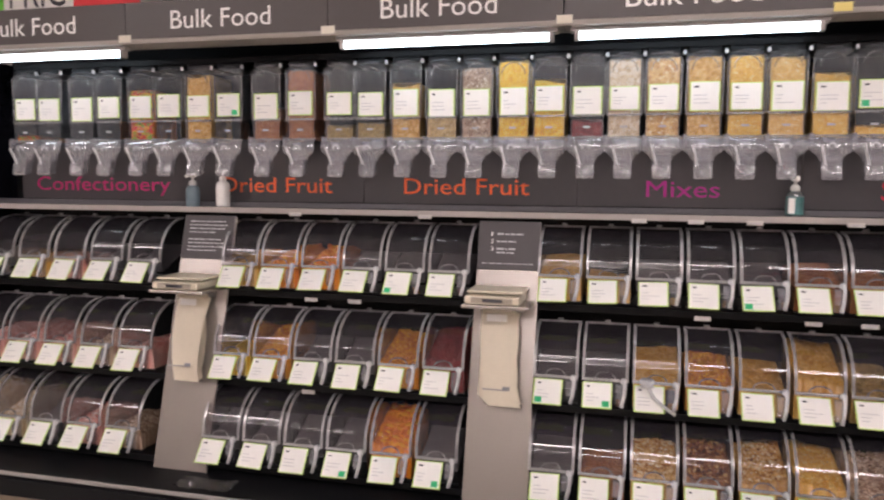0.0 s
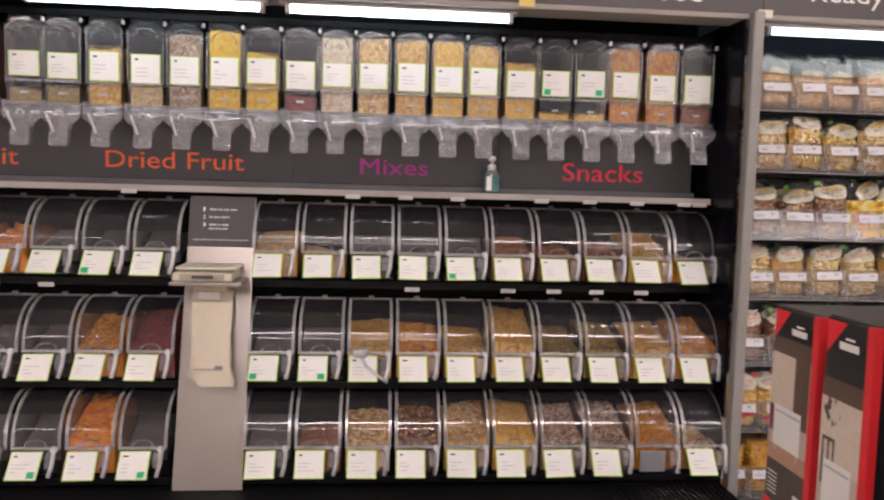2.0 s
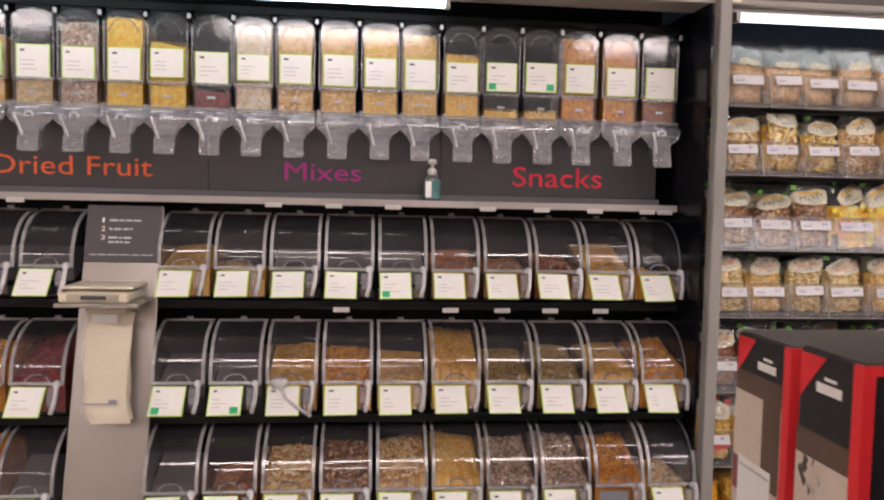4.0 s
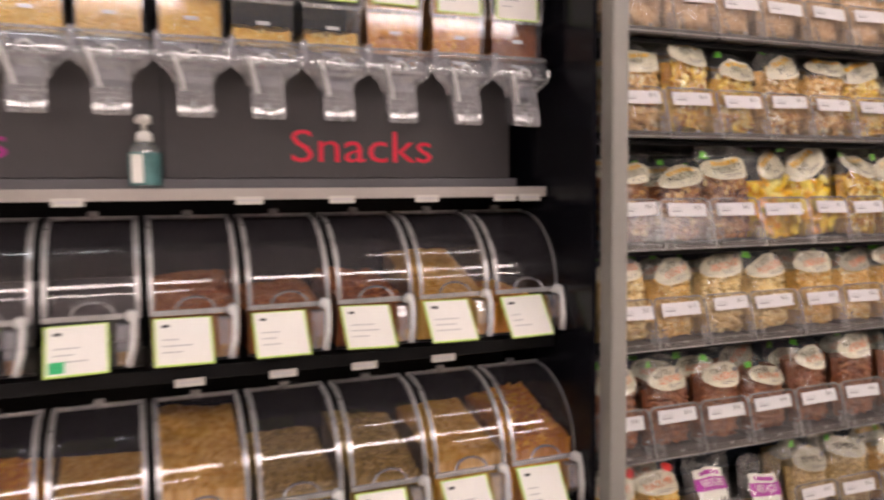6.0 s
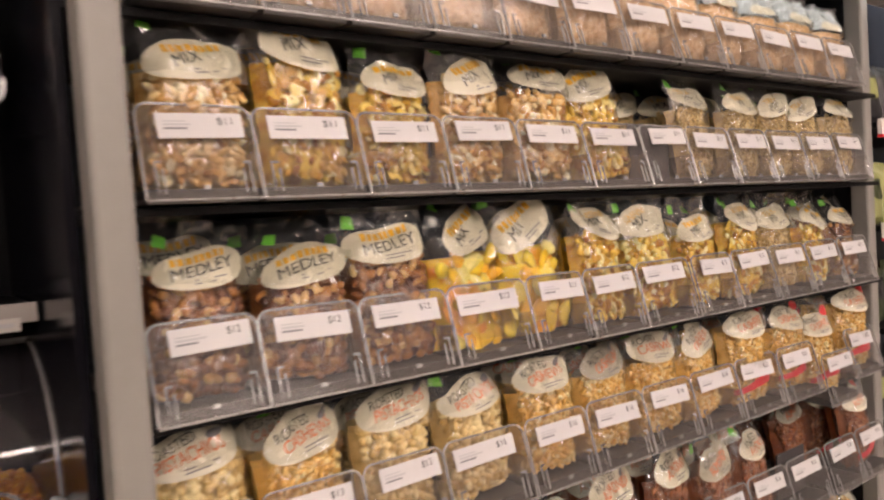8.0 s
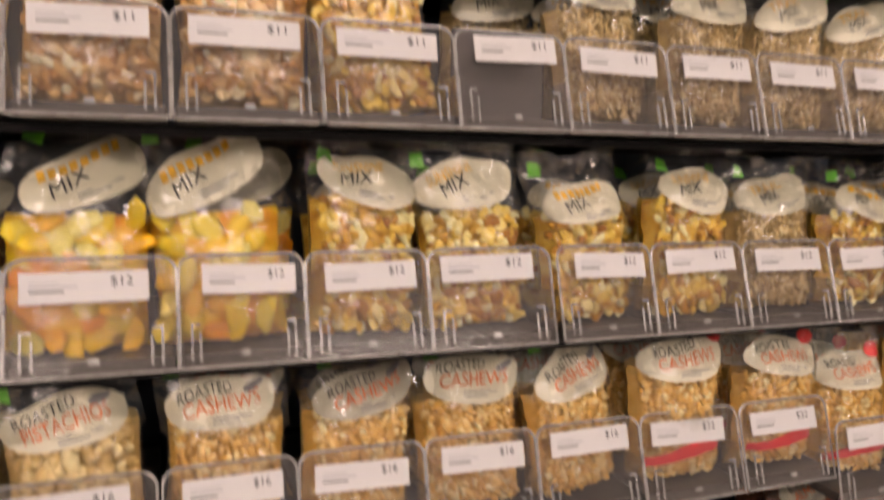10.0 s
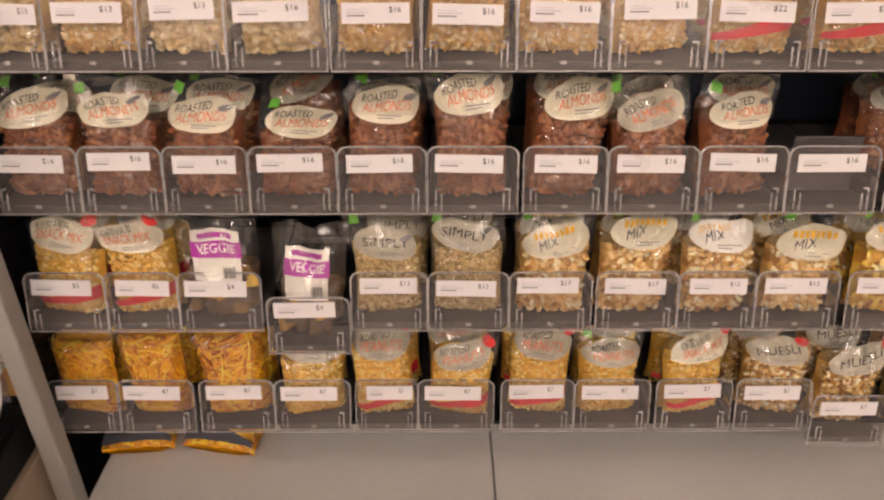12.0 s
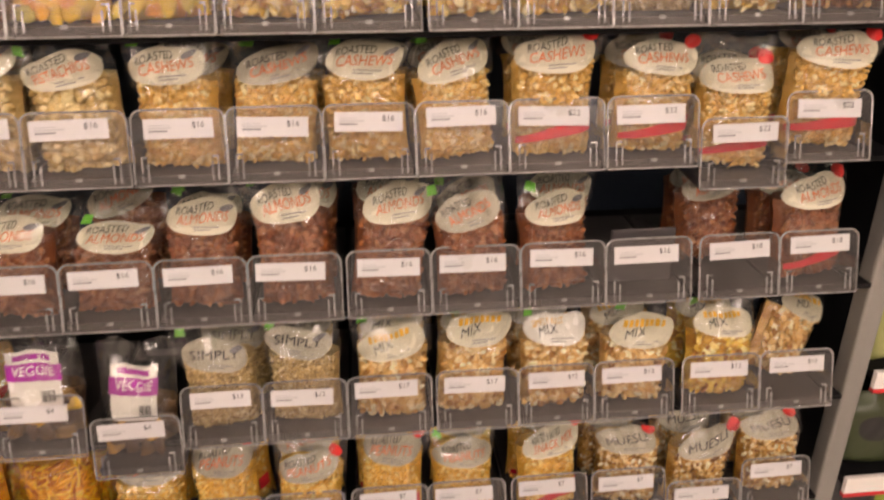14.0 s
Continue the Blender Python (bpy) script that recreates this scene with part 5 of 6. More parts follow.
    put("film_top", mesh_of("film_top", [Vector(at(u, v, -1, 0.0105)) + Vector((0, k, 0)) for u, v, k in zip(U2.ravel(), V2.ravel(), wr)], creased(mu, mv, seed + 4), C_FILMTOP), base, "crinkled clear bag top")
    # label with its words
    cv = rng.uniform(0.72, 0.80)
    if kind == "veg":
        pts, fs = [], []
        for (u0, u1, v0, v1, mat, off, nm) in ((0.16, 0.80, 0.36, 0.82, M_PAPER, 0.006, "label"), (0.14, 0.82, 0.58, 0.72, M_PURPLE, 0.0075, "purple_band"), (0.26, 0.70, 0.745, 0.79, M_PURPLE, 0.0075, "emblem")):
            UU, VV = np.meshgrid(np.linspace(u0, u1, 8), np.linspace(v0, v1, 6))
            surface_patch(at, list(zip(UU.ravel(), VV.ravel())), gridfaces(8, 6), mat, nm, base, off)
        for word, v0, v1, mat in (("VEGGIE", 0.625, 0.70, M_WHITE),):
            vs2, fs2, ratio = letters(word)
            surface_patch(at, [(0.24 + 0.5 * a, v0 + b / ratio * (v1 - v0)) for a, b in vs2], fs2, mat, "lettering", base, 0.0088)
        for k in range(9):
            u0 = 0.56 + 0.018 * k
            surface_patch(at, [(u0, 0.40), (u0 + 0.006 + 0.004 * (k % 3), 0.40), (u0 + 0.006 + 0.004 * (k % 3), 0.50), (u0, 0.50)], [(0, 1, 2, 3)], M_INK, "barcode_bar", base, 0.0078)
    elif kind == "meal":
        UU, VV = np.meshgrid(np.linspace(0.04, 0.96, 10), np.linspace(0.66, 0.98, 6))
        surface_patch(at, list(zip(UU.ravel(), VV.ravel())), gridfaces(10, 6), M_ICE, "printed_top", base, 0.004, "pale blue printed bag top")
        pts, fs = oval(0.5, 0.70, 0.30, 0.07)
        surface_patch(at, pts, fs, M_LABEL, "label", base, 0.0065)
    elif not kind.startswith("noodle"):
        turn = rng.uniform(-0.24, 0.26) if kind != "mango" else 0.40
        ratio = h / w
        pts, fs = oval(0.5, cv, rng.uniform(0.41, 0.46), rng.uniform(0.128, 0.146), 2.4, 5, 30, turn, ratio)
        lab = surface_patch(at, pts, fs, paper, "label", base, 0.0065, "cream paper label")
        lines = [(wd, ink) for wd, ink in zip(words, inks)]
        nl = len(lines)
        for j, (word, ink) in enumerate(lines):
            bottom = cv + (0.030 if nl == 2 and j == 0 else -0.042 if nl == 2 else -0.025)
            tall = 0.056 if (nl == 2 and j == 0) else 0.072
            wide = 0.44 if (nl == 2 and j == 0) else 0.62
            if word in ("MIX",):
                wide = 0.26
            du = -0.12 if (nl == 2 and (j == 0 or word == "MIX")) else 0.0
            if word:
                vs2, fs2, r2 = letters(word)
                raw = [((a - 0.5) * wide + du, bottom - cv + b / r2 * tall + 0.045 * (a - 0.4)) for a, b in vs2]
            else:
                raw, fs2 = [], []
                for k in range(8):
                    x, y, top = -0.30 + 0.072 * k, bottom - cv + 0.004 * k, 0.044 + 0.012 * rng.random()
                    raw += [(x, y), (x + 0.05, y + 0.003), (x + 0.054, y + top), (x + 0.004, y + top)]
                    fs2.append((4 * k, 4 * k + 1, 4 * k + 2, 4 * k + 3))
            out = [(0.5 + p * math.cos(turn) - q * math.sin(turn) * ratio, cv + p * math.sin(turn) / ratio + q * math.cos(turn)) for p, q in raw]
            surface_patch(at, out, fs2, ink, "lettering" if word else "print", lab, 0.0082)
        # small print lines under the words
        for k in range(2):
            v0 = -0.075 - 0.022 * k
            raw = [(-0.10, v0), (0.22 - 0.1 * k, v0 + 0.006), (0.22 - 0.1 * k, v0 + 0.014), (-0.10, v0 + 0.008)]
            out = [(0.5 + p * math.cos(turn) - q * math.sin(turn) * ratio, cv + p * math.sin(turn) / ratio + q * math.cos(turn)) for p, q in raw]
            surface_patch(at, out, [(0, 1, 2, 3)], M_PRINT, "print", lab, 0.0082)
        if kind in ("cashew", "pistachio", "almond", "simply", "cashew_dim"):
            p, q = 0.27, 0.075
            pts, fs = oval(0.5 + p * math.cos(turn) - q * math.sin(turn) * ratio, cv + p * math.sin(turn) / ratio + q * math.cos(turn), 0.085, 0.024, 2.0, 2, 14, turn + 0.3, ratio)
            surface_patch(at, pts, fs, M_PRINT, "stamp", lab, 0.0083, "dark printed oval stamp")
        if badge:
            pts, fs = oval(0.86, cv + 0.14, 0.095, 0.058, 2.0, 2, 16)
            surface_patch(at, pts, fs, M_BADGE, "badge", base, 0.009, "round red badge")
        else:
            u0, v0 = 0.06, 0.90
            surface_patch(at, [(u0, v0), (u0 + 0.13, v0 - 0.01), (u0 + 0.14, v0 + 0.07), (u0 + 0.03, v0 + 0.08)], [(0, 1, 2, 3)], M_LEAF, "green_flash", base, 0.006, "leaf green corner print")
    if foot:
        UU, VV = np.meshgrid(np.linspace(0.05, 0.97, 12), np.linspace(0.0, 1.0, 4))
        surface_patch(at, [(u, 0.01 + (0.10 + 0.05 * math.sin(5 * u)) * v if kind == "noodle_flat" else 0.10 + 0.13 * v * (0.35 + 0.65 * u) + 0.10 * u) for u, v in zip(UU.ravel(), VV.ravel())], gridfaces(12, 4), M_INK if kind == "noodle_flat" else M_RED, "dark_band" if kind == "noodle_flat" else "red_band", base, 0.0045, "printed band")
    return base


BAGS = {}


def place_bag(kind, x, y, z, lean=-8.0, roll=0.0, turn=0.0, group="", squash=1.0):
    key = (kind, len([k for k in BAGS if k[0] == kind]) if sum(1 for k in BAGS if k[0] == kind) < 4 else random.randrange(4))
    m = pose(x, y, z, lean, roll, turn)
    if key not in BAGS:
        BAGS[key] = nut_bag(*key)
        BAGS[key].matrix_basis = m
        ob = BAGS[key]
    else:
        ob = copy_thing(BAGS[key], m)
        ob.scale = (1, 1, 1)
    if squash != 1.0:
        ob.scale = (1.0, 1.0, squash)
    return tagged(ob, group=group) if group else ob


NUTS = {
    "A": ([-0.048, 0.091, 0.209, 0.339, 0.475, 0.610, 0.750, 0.890, 1.030, 1.170, 1.310, 1.450], "meal meal meal meal meal meal meal meal meal meal meal meal", ""),
    "B": ([-0.056, 0.077, 0.220, 0.359, 0.498, 0.642, 0.788, 0.921, 1.060, 1.195, 1.335, 1.475], "mix palemix palemix mix mix palemix plate seeds seeds seeds seeds seeds", "11"),
    "C": ([-0.061, 0.067, 0.205, 0.348, 0.500, 0.625, 0.760, 0.920, 1.050, 1.190, 1.335, 1.480], "medley medley medley mango mango sunshine sunshine palemix sunshine seeds palemix medley", "12"),
    "D": ([-0.061, 0.054, 0.195, 0.325, 0.480, 0.617, 0.760, 0.900, 1.045, 1.200, 1.350, 1.495], "pistachio cashew pistachio pistachio cashew cashew_dim cashew cashew cashew_red cashew_red cashew_red cashew_red", "16"),
    "E": ([-0.097, 0.048, 0.187, 0.328, 0.475, 0.623, 0.782, 0.922, 1.073, 1.220, 1.385, 1.530], "almond almond almond low_almond almond tall_almond tall_almond almond_dim almond plate back_almond_dim almond_red", "16"),
    "F": ([-0.110, 0.036, 0.168, 0.328, 0.481, 0.622, 0.770, 0.929, 1.079, 1.220, 1.387, 1.538], "snack snack veg veg simply simply mix mix nutmix mix palemix fallen", "12"),
    "G": ([-0.135, 0.003, 0.165, 0.314, 0.475, 0.600, 0.765, 0.912, 1.075, 1.235, 1.386, 1.545], "noodle noodle noodle peanut peanut_red peanut_red peanut_red peanut snack muesli muesli muesli", "7"),
}
LOWER = {("D", 10): 0.034, ("F", 3): 0.041, ("G", 10): 0.026}
PRICES = {("D", 0): "13", ("D", 1): "13", ("D", 2): "13", ("D", 8): "22", ("D", 9): "22", ("D", 10): "22", ("D", 11): "22", ("F", 0): "5", ("F", 1): "5", ("F", 2): "4", ("F", 3): "4",
          ("F", 4): "13", ("F", 6): "17", ("F", 7): "17", ("E", 10): "18", ("E", 11): "18"}
random.seed(5)
first = None
for row, (xs, kinds, price) in NUTS.items():
    for i, (x0, kind) in enumerate(zip(xs, kinds.split())):
        z = ROW_Z[row] - LOWER.get((row, i), 0.0)
        left = x0 - 0.016
        right = (xs[i + 1] - 0.018) if i + 1 < len(xs) else left + 0.143
        w = min(0.150, right - left)
        cx = left + w / 2
        if first is None:
            first = shelf_tray()
            tr = first
        else:
            tr = copy_thing(first, pose(0, 0, 0))
            for c in [c for c in tr.children_recursive if c.name.startswith(("price", "print"))]:
                bpy.data.objects.remove(c)
        tr.matrix_basis = pose(cx, 0.0, z - 0.101) @ Matrix.Diagonal((w / 0.142, 1, 1, 1))
        if (row, i) in LOWER:
            tr.matrix_basis = pose(cx, -0.012, z - 0.101, 4, 0, 0) @ Matrix.Diagonal((w / 0.142, 1, 1, 1))
        price_strip(tr, x0 - cx, 0.101 + random.uniform(-0.003, 0.003), PRICES.get((row, i), price), 7 * i + ord(row))
        tagged(tr, "clear plastic shelf tray with a white price strip")
        floor_z = z - 0.0845
        yb = 0.031 if (row, i) not in LOWER else 0.028
        group = f"bags on one shelf row {row}".replace(f" {row}", "")
        bx, roll, turn = cx + random.uniform(-0.006, 0.006), random.uniform(-4.5, 4.5), random.uniform(-10, 10)
        if kind == "plate":
            pl = tagged(new("stop_plate"), "dark grey plastic stop plate in an empty tray", "plate", "stop plates")
            part("plate", block(-0.058, 0.058, 0, 0.004, 0.0, 0.126, 0.003), M_CHAR, pl)
            part("foot", block(-0.058, 0.058, 0.0045, 0.05, 0.0, 0.004, 0.001), M_CHAR, pl)
            pl.matrix_basis = pose(cx, 0.03, floor_z + 0.0005) @ Matrix.Diagonal((1, 1, 0.80, 1))
            if row == "B":
                place_bag("seeds", cx + 0.02, 0.13, floor_z, -6, 4, 0)
            continue
        if kind == "fallen":
            place_bag("mix", cx - 0.015, 0.075, floor_z + 0.005, -12, 28, 12)
            continue
        squash, y = 1.0, yb
        if kind.startswith("low_"):
            kind, squash = kind[4:], 0.80
        elif kind.startswith("tall_"):
            kind, squash, y = kind[5:], 1.12, 0.029
        elif kind.startswith("back_"):
            kind, y = kind[5:], 0.12
        if kind == "mango":
            roll = 2 if i == 3 else -5
            bx, squash = bx - 0.022, 1.06
        if (row, i) in (("B", 1), ("B", 5)):
            squash = 1.14
        if (row, i) == ("B", 5):
            roll = -9
        if row == "A":
            squash = 0.92
        if row == "E" and i in (1, 2):
            roll = 3
        if (row, i) == ("E", 6):
            roll = 8
        place_bag(kind, bx, y, floor_z, -7 + random.uniform(-3, 3), roll, turn, "", squash * random.uniform(0.96, 1.03))
        if kind not in ("veg",) and row not in ("A", "G") and i not in (3,):
            place_bag(kind, cx + random.uniform(-0.012, 0.012), y + 0.085, floor_z, -5, random.uniform(-5, 5), random.uniform(-8, 8), "", squash * random.uniform(0.92, 1.0))
        elif row == "E":
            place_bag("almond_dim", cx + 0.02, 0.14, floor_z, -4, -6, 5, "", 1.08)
        elif row in ("A", "G"):
            place_bag(kind, cx + random.uniform(-0.01, 0.01), y + 0.085, floor_z, -4, random.uniform(-4, 4), 0)

# two bags that lie on the deck
for x, t in ((-0.008, 6), (0.165, -10)):
    ob = place_bag("noodle_flat", x, 0.05, 0.176, 0, 0, 0)
    ob.matrix_basis = pose(x - 0.02, 0.035, 0.176, -86, 0, t) @ Matrix.Diagonal((1.28, 1.15, 1, 1))
    tagged(ob, "clear bag of yellow fried noodles lying flat on the deck")


# ---------------------------------------------------------------- neighbouring bay past the end post
nb_back = structure("wall_next_back", block(1.792, 3.0, 0.42, 0.45, 0, 2.15), M_BACK, "blue-grey back panel of the next bay")
M_NB = [painted("dark_pack", (0.02, 0.02, 0.022), 0.3), painted("green_pack", (0.22, 0.34, 0.05), 0.35), painted("olive_pack", (0.045, 0.06, 0.025), 0.35),
        painted("red_pack", (0.55, 0.03, 0.03), 0.35), painted("pale_green_pack", (0.34, 0.36, 0.14), 0.35), painted("white_pack", (0.6, 0.6, 0.58), 0.4)]


def snack_pouch(i):
    mat = M_NB[i]
    base = tagged(new("snack_pouch"), ("black", "green", "dark olive", "red", "pale green", "white")[i] + " printed snack pouch on the next bay's shelf", "pouch")
    at = bag_shape(0.12, 0.17, 0.05, 0.75, 0.004, i)
    U, V = np.meshgrid(np.linspace(0, 1, 14), np.linspace(0, 1, 16))
    vs = [at(u, v, -1) for u, v in zip(U.ravel(), V.ravel())] + [at(u, v, 1) for u, v in zip(U.ravel(), V.ravel())]
    put("pouch", mesh_of("pouch", vs, gridfaces(14, 16) + [f[::-1] for f in gridfaces(14, 16, 14 * 16)], mat, True), base)
    pts, fs = oval(0.5, 0.55, 0.3, 0.16)
    surface_patch(at, pts, fs, M_NB[(i + 4) % 6], "printed_panel", base, 0.002)
    return base


pouches = []
for r, z in enumerate((0.05, 0.29, 0.56, 0.83, 1.10, 1.37, 1.64)):
    base = tagged(new("steel_shelf"), "steel shelf with a white price rail and red edge", "shelf", "next bay shelves")
    part("plate", block(1.792, 2.98, 0.042, 0.418, z - 0.015, z, 0.001), M_BLACK, base)
    rail = part("price_rail", block(1.792, 2.98, 0.030, 0.041, z - 0.032, z + 0.008, 0.001), M_PAPER, base, "white price rail")
    part("red_edge", block(1.792, 2.98, 0.0285, 0.0415, z - 0.041, z - 0.0325, 0.001), M_RED, base, "red rail edge")
    for k in range(9):
        i = (r * 2 + k // 2) % 6
        x = 1.862 + 0.128 * k
        if len(pouches) < 6:
            pouches.append(snack_pouch(len(pouches)))
            pouches[-1].matrix_basis = pose(x, 0.095, z + 0.001, -6, random.uniform(-4, 4), random.uniform(-8, 8))
        else:
            copy_thing(pouches[i], pose(x, 0.095, z + 0.001, -6, random.uniform(-4, 4), random.uniform(-8, 8)))

# ---------------------------------------------------------------- promotional end display
M_CARTON = painted("black_carton", (0.02, 0.02, 0.022), 0.4)
M_CARTONTOP = painted("dark_grey_carton", (0.07, 0.065, 0.06), 0.5)
M_CARTONRED = painted("red_carton", (0.78, 0.03, 0.04), 0.35, vary=0.05)
M_ROOM = painted("printed_room_wall", (0.66, 0.56, 0.47), 0.4)
M_ROOMDARK = painted("printed_dark_floor", (0.09, 0.07, 0.06), 0.4)
M_BRICKDIM = painted("printed_dim_curtain", (0.12, 0.075, 0.055), 0.4)
M_ROOMLOW = painted("printed_low_wall", (0.58, 0.46, 0.40), 0.4)
M_CHAIR = painted("printed_red_chair", (0.22, 0.05, 0.05), 0.4)
M_BRICKY = painted("printed_tan_floor", (0.46, 0.27, 0.18), 0.4)
M_PINKBOX = painted("pink_carton", (0.62, 0.03, 0.16), 0.35, vary=0.05)


def heater_box(x, y0, z0, w=0.15, h=0.43, l=0.55, lift=0.0, flash=True):
    """A tall carton with a printed end that faces -x."""
    base = tagged(new("heater_carton"), "black and red heater carton with a printed end panel", "carton", "heater cartons")
    part("carton", block(0.0, l, 0.0, w, 0.0, h, 0.004), M_CARTON, base)
    part("top_flap", block(0.004, l - 0.004, 0.004, w - 0.004, h + 0.0005, h + 0.003, 0.001), M_CARTONTOP, base)
    bm = bmesh.new()
    block(-0.0025, 0.013, -0.0025, 0.015, 0.0, h + 0.001, 0, bm)
    block(0.013, l, -0.0025, 0.004, h - 0.010, h + 0.0015, 0, bm)
    block(-0.0025, 0.006, 0.015, w, 0.0, 0.018, 0, bm)
    part("red_edges", bm, M_CARTONRED, base, "red printed carton edges")

    def flat(name, rows, mat, off):
        vs, fs = [], []
        for a0, a1, c0, c1 in rows:
            k = len(vs)
            vs += [(off, a0, c0), (off, a0, c1), (off, a1, c1), (off, a1, c0)]
            fs.append((k, k + 1, k + 2, k + 3))
        return put(name, mesh_of(name, vs, fs, mat), base)

    q = w - 0.018
    flat("printed_shade", [(0.016, w - 0.002, (0.72 + lift) * h, (0.80 + lift) * h)], M_BRICKDIM, -0.0012)
    flat("printed_wall", [(0.016, w - 0.002, (0.44 + lift) * h, (0.72 + lift) * h)], M_ROOM, -0.0012)
    flat("printed_wall_low", [(0.016, w - 0.002, (0.27 + lift) * h, (0.44 + lift) * h)], M_ROOMLOW, -0.0012)
    flat("printed_floor", [(0.016, w - 0.002, (0.19 + lift) * h, (0.27 + lift) * h)], M_BRICKY, -0.0012)
    flat("printed_rug", [(0.016, w - 0.002, 0.05 * h, (0.19 + lift) * h)], M_ROOMDARK, -0.0012)
    if lift > 0:
        flat("printed_curtain", [(0.018, 0.018 + 0.36 * q, (0.40 + lift) * h, (0.76 + lift) * h)], M_BRICKDIM, -0.0018)
        flat("printed_chair", [(0.60 * w, w - 0.004, (0.33 + lift) * h, (0.46 + lift) * h)], M_CHAIR, -0.0019)
    else:
        a0 = 0.016 + 0.60 * q
        flat("printed_stool", [(a0, a0 + 0.035, (0.545 + lift) * h, (0.56 + lift) * h)] + [(a0 + d, a0 + d + 0.006, (0.36 + lift) * h, (0.545 + lift) * h) for d in (0.0, 0.014, 0.029)], M_ROOMDARK, -0.0018)
        for k in range(9):
            t = k * 2.4
            c = (a0 + 0.010 + 0.018 * math.cos(t) * (1 - k * 0.05), (0.66 + lift) * h + 0.020 * math.sin(t))
            put("printed_leaf", mesh_of("printed_leaf", [(-0.0019, c[0], c[1] - 0.006), (-0.0019, c[0] + 0.008 * math.cos(t), c[1] + 0.004), (-0.0019, c[0] + 0.003, c[1] + 0.012), (-0.0019, c[0] - 0.006, c[1] + 0.004)], [(0, 1, 2, 3)], M_ROOMDARK), base)
    g0 = 0.016 + 0.16 * q
    flat("printed_heater", [(g0, g0 + 0.70 * q, (0.27 + lift) * h, (0.47 + lift) * h)], M_PAPER, -0.0024)
    flat("printed_grille", [(g0 + 0.004, g0 + 0.70 * q - 0.004, (0.435 + lift) * h, (0.445 + lift) * h)], M_PALEPRINT, -0.0028)
    flat("printed_feet", [(g0 + 0.006, g0 + 0.011, (0.24 + lift) * h, (0.27 + lift) * h), (g0 + 0.62 * q, g0 + 0.62 * q + 0.005, (0.24 + lift) * h, (0.27 + lift) * h)], M_PALEPRINT, -0.0024)
    flat("printed_emblem", [(0.035, 0.085, 0.885 * h, 0.915 * h), (0.045, 0.070, 0.925 * h, 0.935 * h)], M_WHITE, -0.0018)
    if flash:
        put("corner_flash", mesh_of("corner_flash", [(-0.0018, w - 0.006, h - 0.062), (-0.0018, w - 0.006, h - 0.004), (-0.0018, w - 0.058, h - 0.004)], [(0, 1, 2)], M_CARTONRED), base)
    flat("small_print", [(w - 0.045, w - 0.012, 0.035 + 0.008 * k, 0.0375 + 0.008 * k) for k in range(6)] + [(0.022, 0.048, 0.025, 0.058)], M_WHITE, -0.003)
    base.matrix_basis = pose(x, y0, z0)
    return base


unit = tagged(new("end_display"), "dark steel promotional display unit with shelves", "display")
part("plinth", block(-0.60, 0.05, -2.75, -1.18, 0.0, 0.16, 0.004), M_CHAR, unit)
part("back", block(0.03, 0.06, -2.75, -1.18, 0.16, 1.62, 0.002), M_CHAR, unit)
part("shelf", block(-0.66, 0.028, -1.615, -1.18, 0.765, 0.785, 0.003), M_CHAR, unit)
part("shelf", block(-0.768, 0.028, -2.75, -1.80, 1.145, 1.158, 0.002), M_CHAR, unit)
part("shelf", block(-0.70, 0.028, -2.75, -1.625, 0.625, 0.645, 0.002), M_CHAR, unit)
part("price_rail", block(-0.781, -0.769, -2.75, -1.80, 1.142, 1.186, 0.003), M_RAIL, unit, "dark grey plastic price rail")
part("shelf", block(-0.775, 0.028, -2.75, -1.80, 1.565, 1.58, 0.002), M_LEDGE, unit, "pale steel shelf")
part("price_rail", block(-0.791, -0.776, -2.75, -1.80, 1.562, 1.582, 0.003), M_PAPER, unit, "white price rail")
part("red_strip", block(-0.768, -0.762, -2.7, -1.83, 1.490, 1.562, 0.001), M_CARTONRED, unit, "red sales strip under the upper shelf")
heater_box(-0.618, -1.352, 0.7855, 0.15, 0.402, 0.55, 0.06)
heater_box(-0.645, -1.540, 0.7855, 0.125, 0.418, 0.55, -0.04)
pk = tagged(new("toaster_carton"), "pink and black small appliance carton on a shelf", "carton")
part("carton", block(0, 0.30, 0, 0.26, 0, 0.125, 0.003), M_CARTON, pk)
part("pink_top", block(-0.002, 0.302, -0.002, 0.262, 0.075, 0.128, 0.003), M_PINKBOX, pk, "pink upper half")
vs = []
for k in range(4):
    vs.append((0.06, 0.20 - 0.02 * (k % 2), 0.055 - 0.012 * k, 0.060 - 0.012 * k))
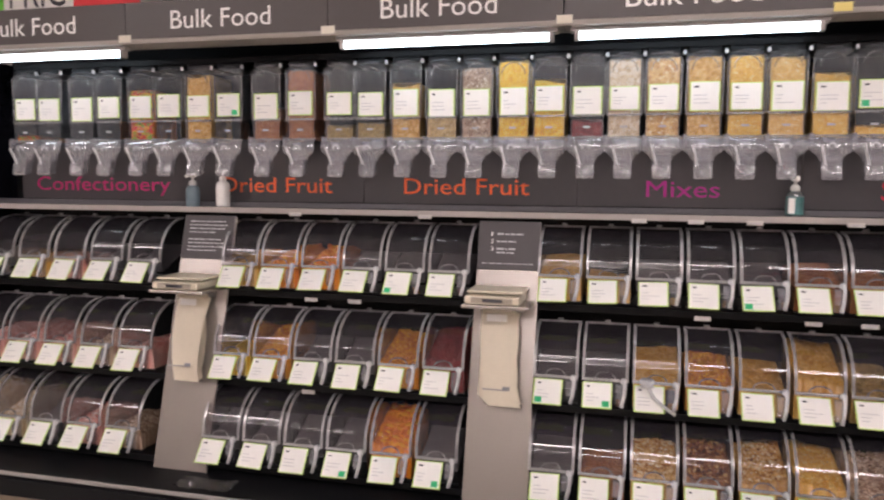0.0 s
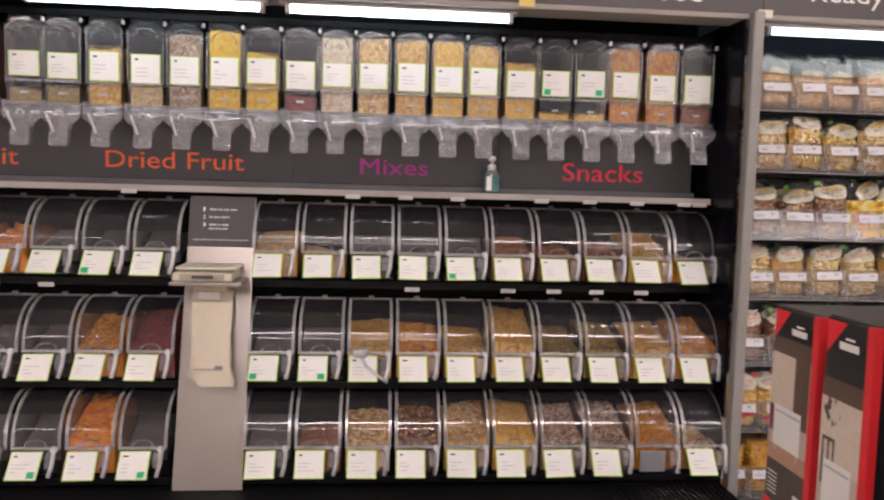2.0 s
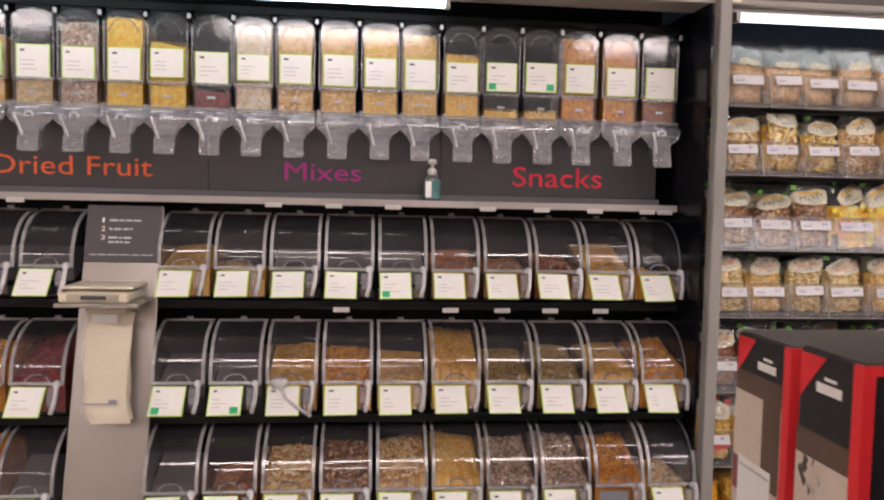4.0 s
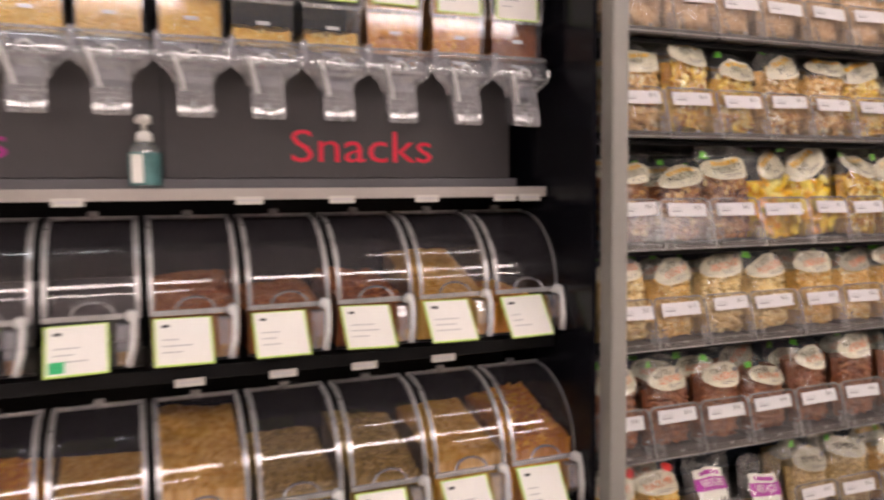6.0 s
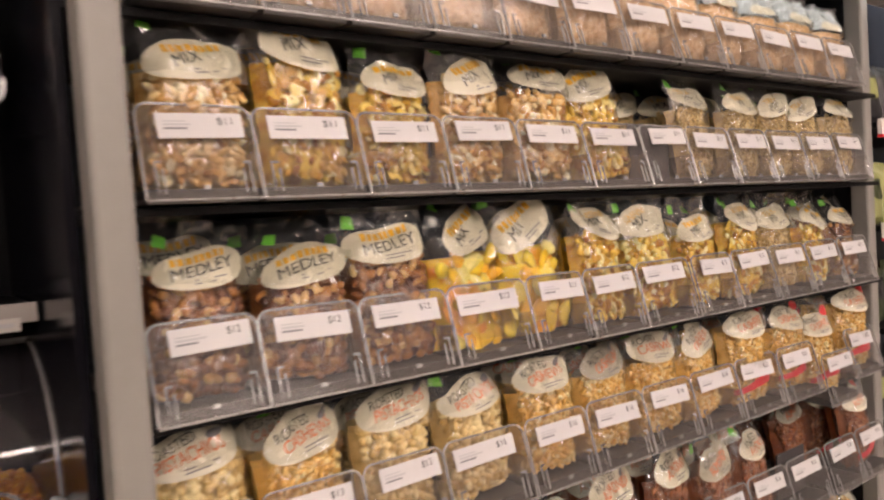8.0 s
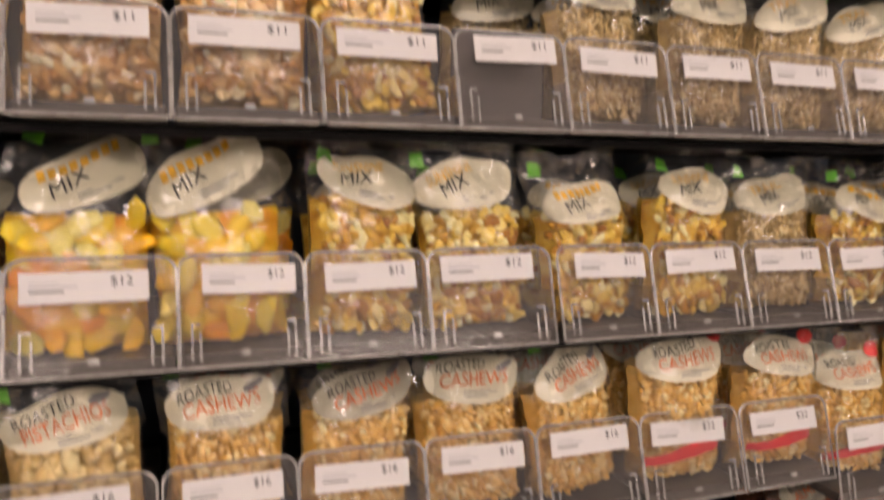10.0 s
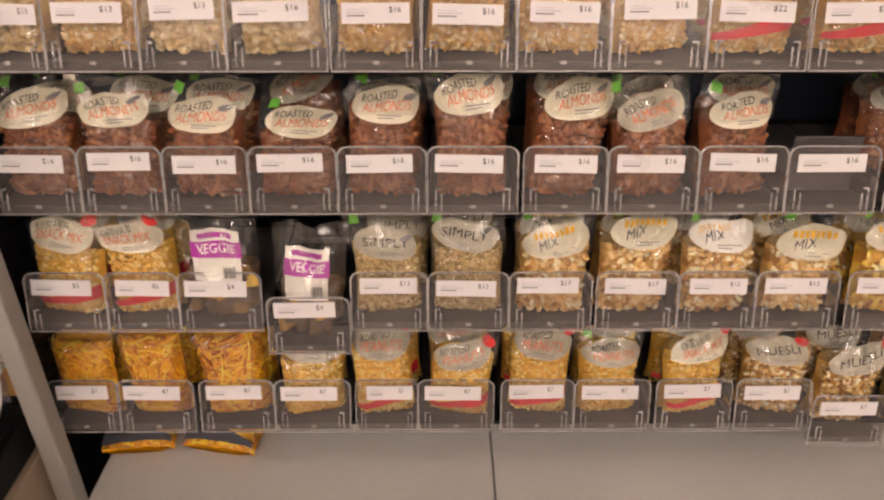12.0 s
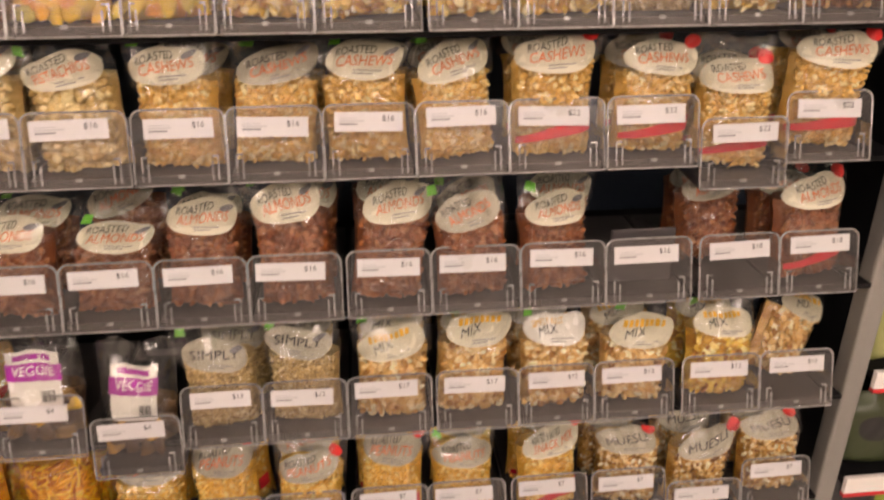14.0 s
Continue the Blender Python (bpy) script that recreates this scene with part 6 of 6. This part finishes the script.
put("print", mesh_of("print", [p for a, b, c, d in vs for p in ((-0.003, a, c), (-0.003, a, d), (-0.003, b, d), (-0.003, b, c))], [(4 * k, 4 * k + 1, 4 * k + 2, 4 * k + 3) for k in range(4)], M_WHITE), pk)
pk.matrix_basis = pose(-0.763, -2.06, 1.1585)
heater_box(-0.659, -1.84, 0.6455, 0.18, 0.43, 0.5, 0.0, False)
tin = tagged(new("red_tub"), "glossy red tub on the upper shelf", "tub")
part("tub", lathe([(0.07, 0), (0.078, 0.01), (0.08, 0.14), (0.074, 0.15)], None, (0, 0, 0), 24), M_CARTONRED, tin, smooth=True)
part("lid", lathe([(0.083, 0.150), (0.083, 0.165), (0.078, 0.168)], None, (0, 0, 0), 24), M_CARTONRED, tin, smooth=True)
tin.matrix_basis = pose(-0.690, -1.905, 1.5805)

# ---------------------------------------------------------------- hanging price banner behind the header
ban = tagged(new("price_banner"), "red and white price banner hanging above the shelves", "banner")
part("red_board", block(-4.452, -4.05, 0.9, 0.915, 2.28, 2.75, 0.003), M_CARTONRED, ban)
part("white_board", block(-4.98, -4.452, 0.9, 0.915, 2.28, 2.75, 0.003), M_PAPER, ban)
lettering("lettering", "PRIC", -4.86, -4.50, 2.425, 2.60, 0.898, M_INK, ban)
part("green_edge", block(-4.98, -4.90, 0.894, 0.899, 2.28, 2.75), M_LEAF, ban)
for x in (-4.9, -4.15):
    part("wire", rod([(x, 0.907, 2.75), (x, 0.907, 3.1), (x, 0.907, 3.6)], 0.002, sides=6), M_POST, ban)

# crumpled film left on the base deck
def film_scrap(x, y, w, d, mat, seed, label):
    rng = np.random.default_rng(seed)
    U, V = np.meshgrid(np.linspace(0, w, 16), np.linspace(0, d, 9))
    vs = [(x + a, y + b, 0.376 + abs(k)) for a, b, k in zip(U.ravel(), V.ravel(), rng.normal(0, 0.006, U.size))]
    tagged(put("film_scrap", mesh_of("film_scrap", vs, gridfaces(16, 9), mat)), label, "film", "film scraps")


film_scrap(-3.12, -0.27, 0.22, 0.10, C_FILMTOP, 3, "crumpled clear plastic film on the base deck")
film_scrap(-0.538, -0.29, 0.26, 0.13, C_DARKFILM, 4, "crumpled dark plastic film on the base deck")
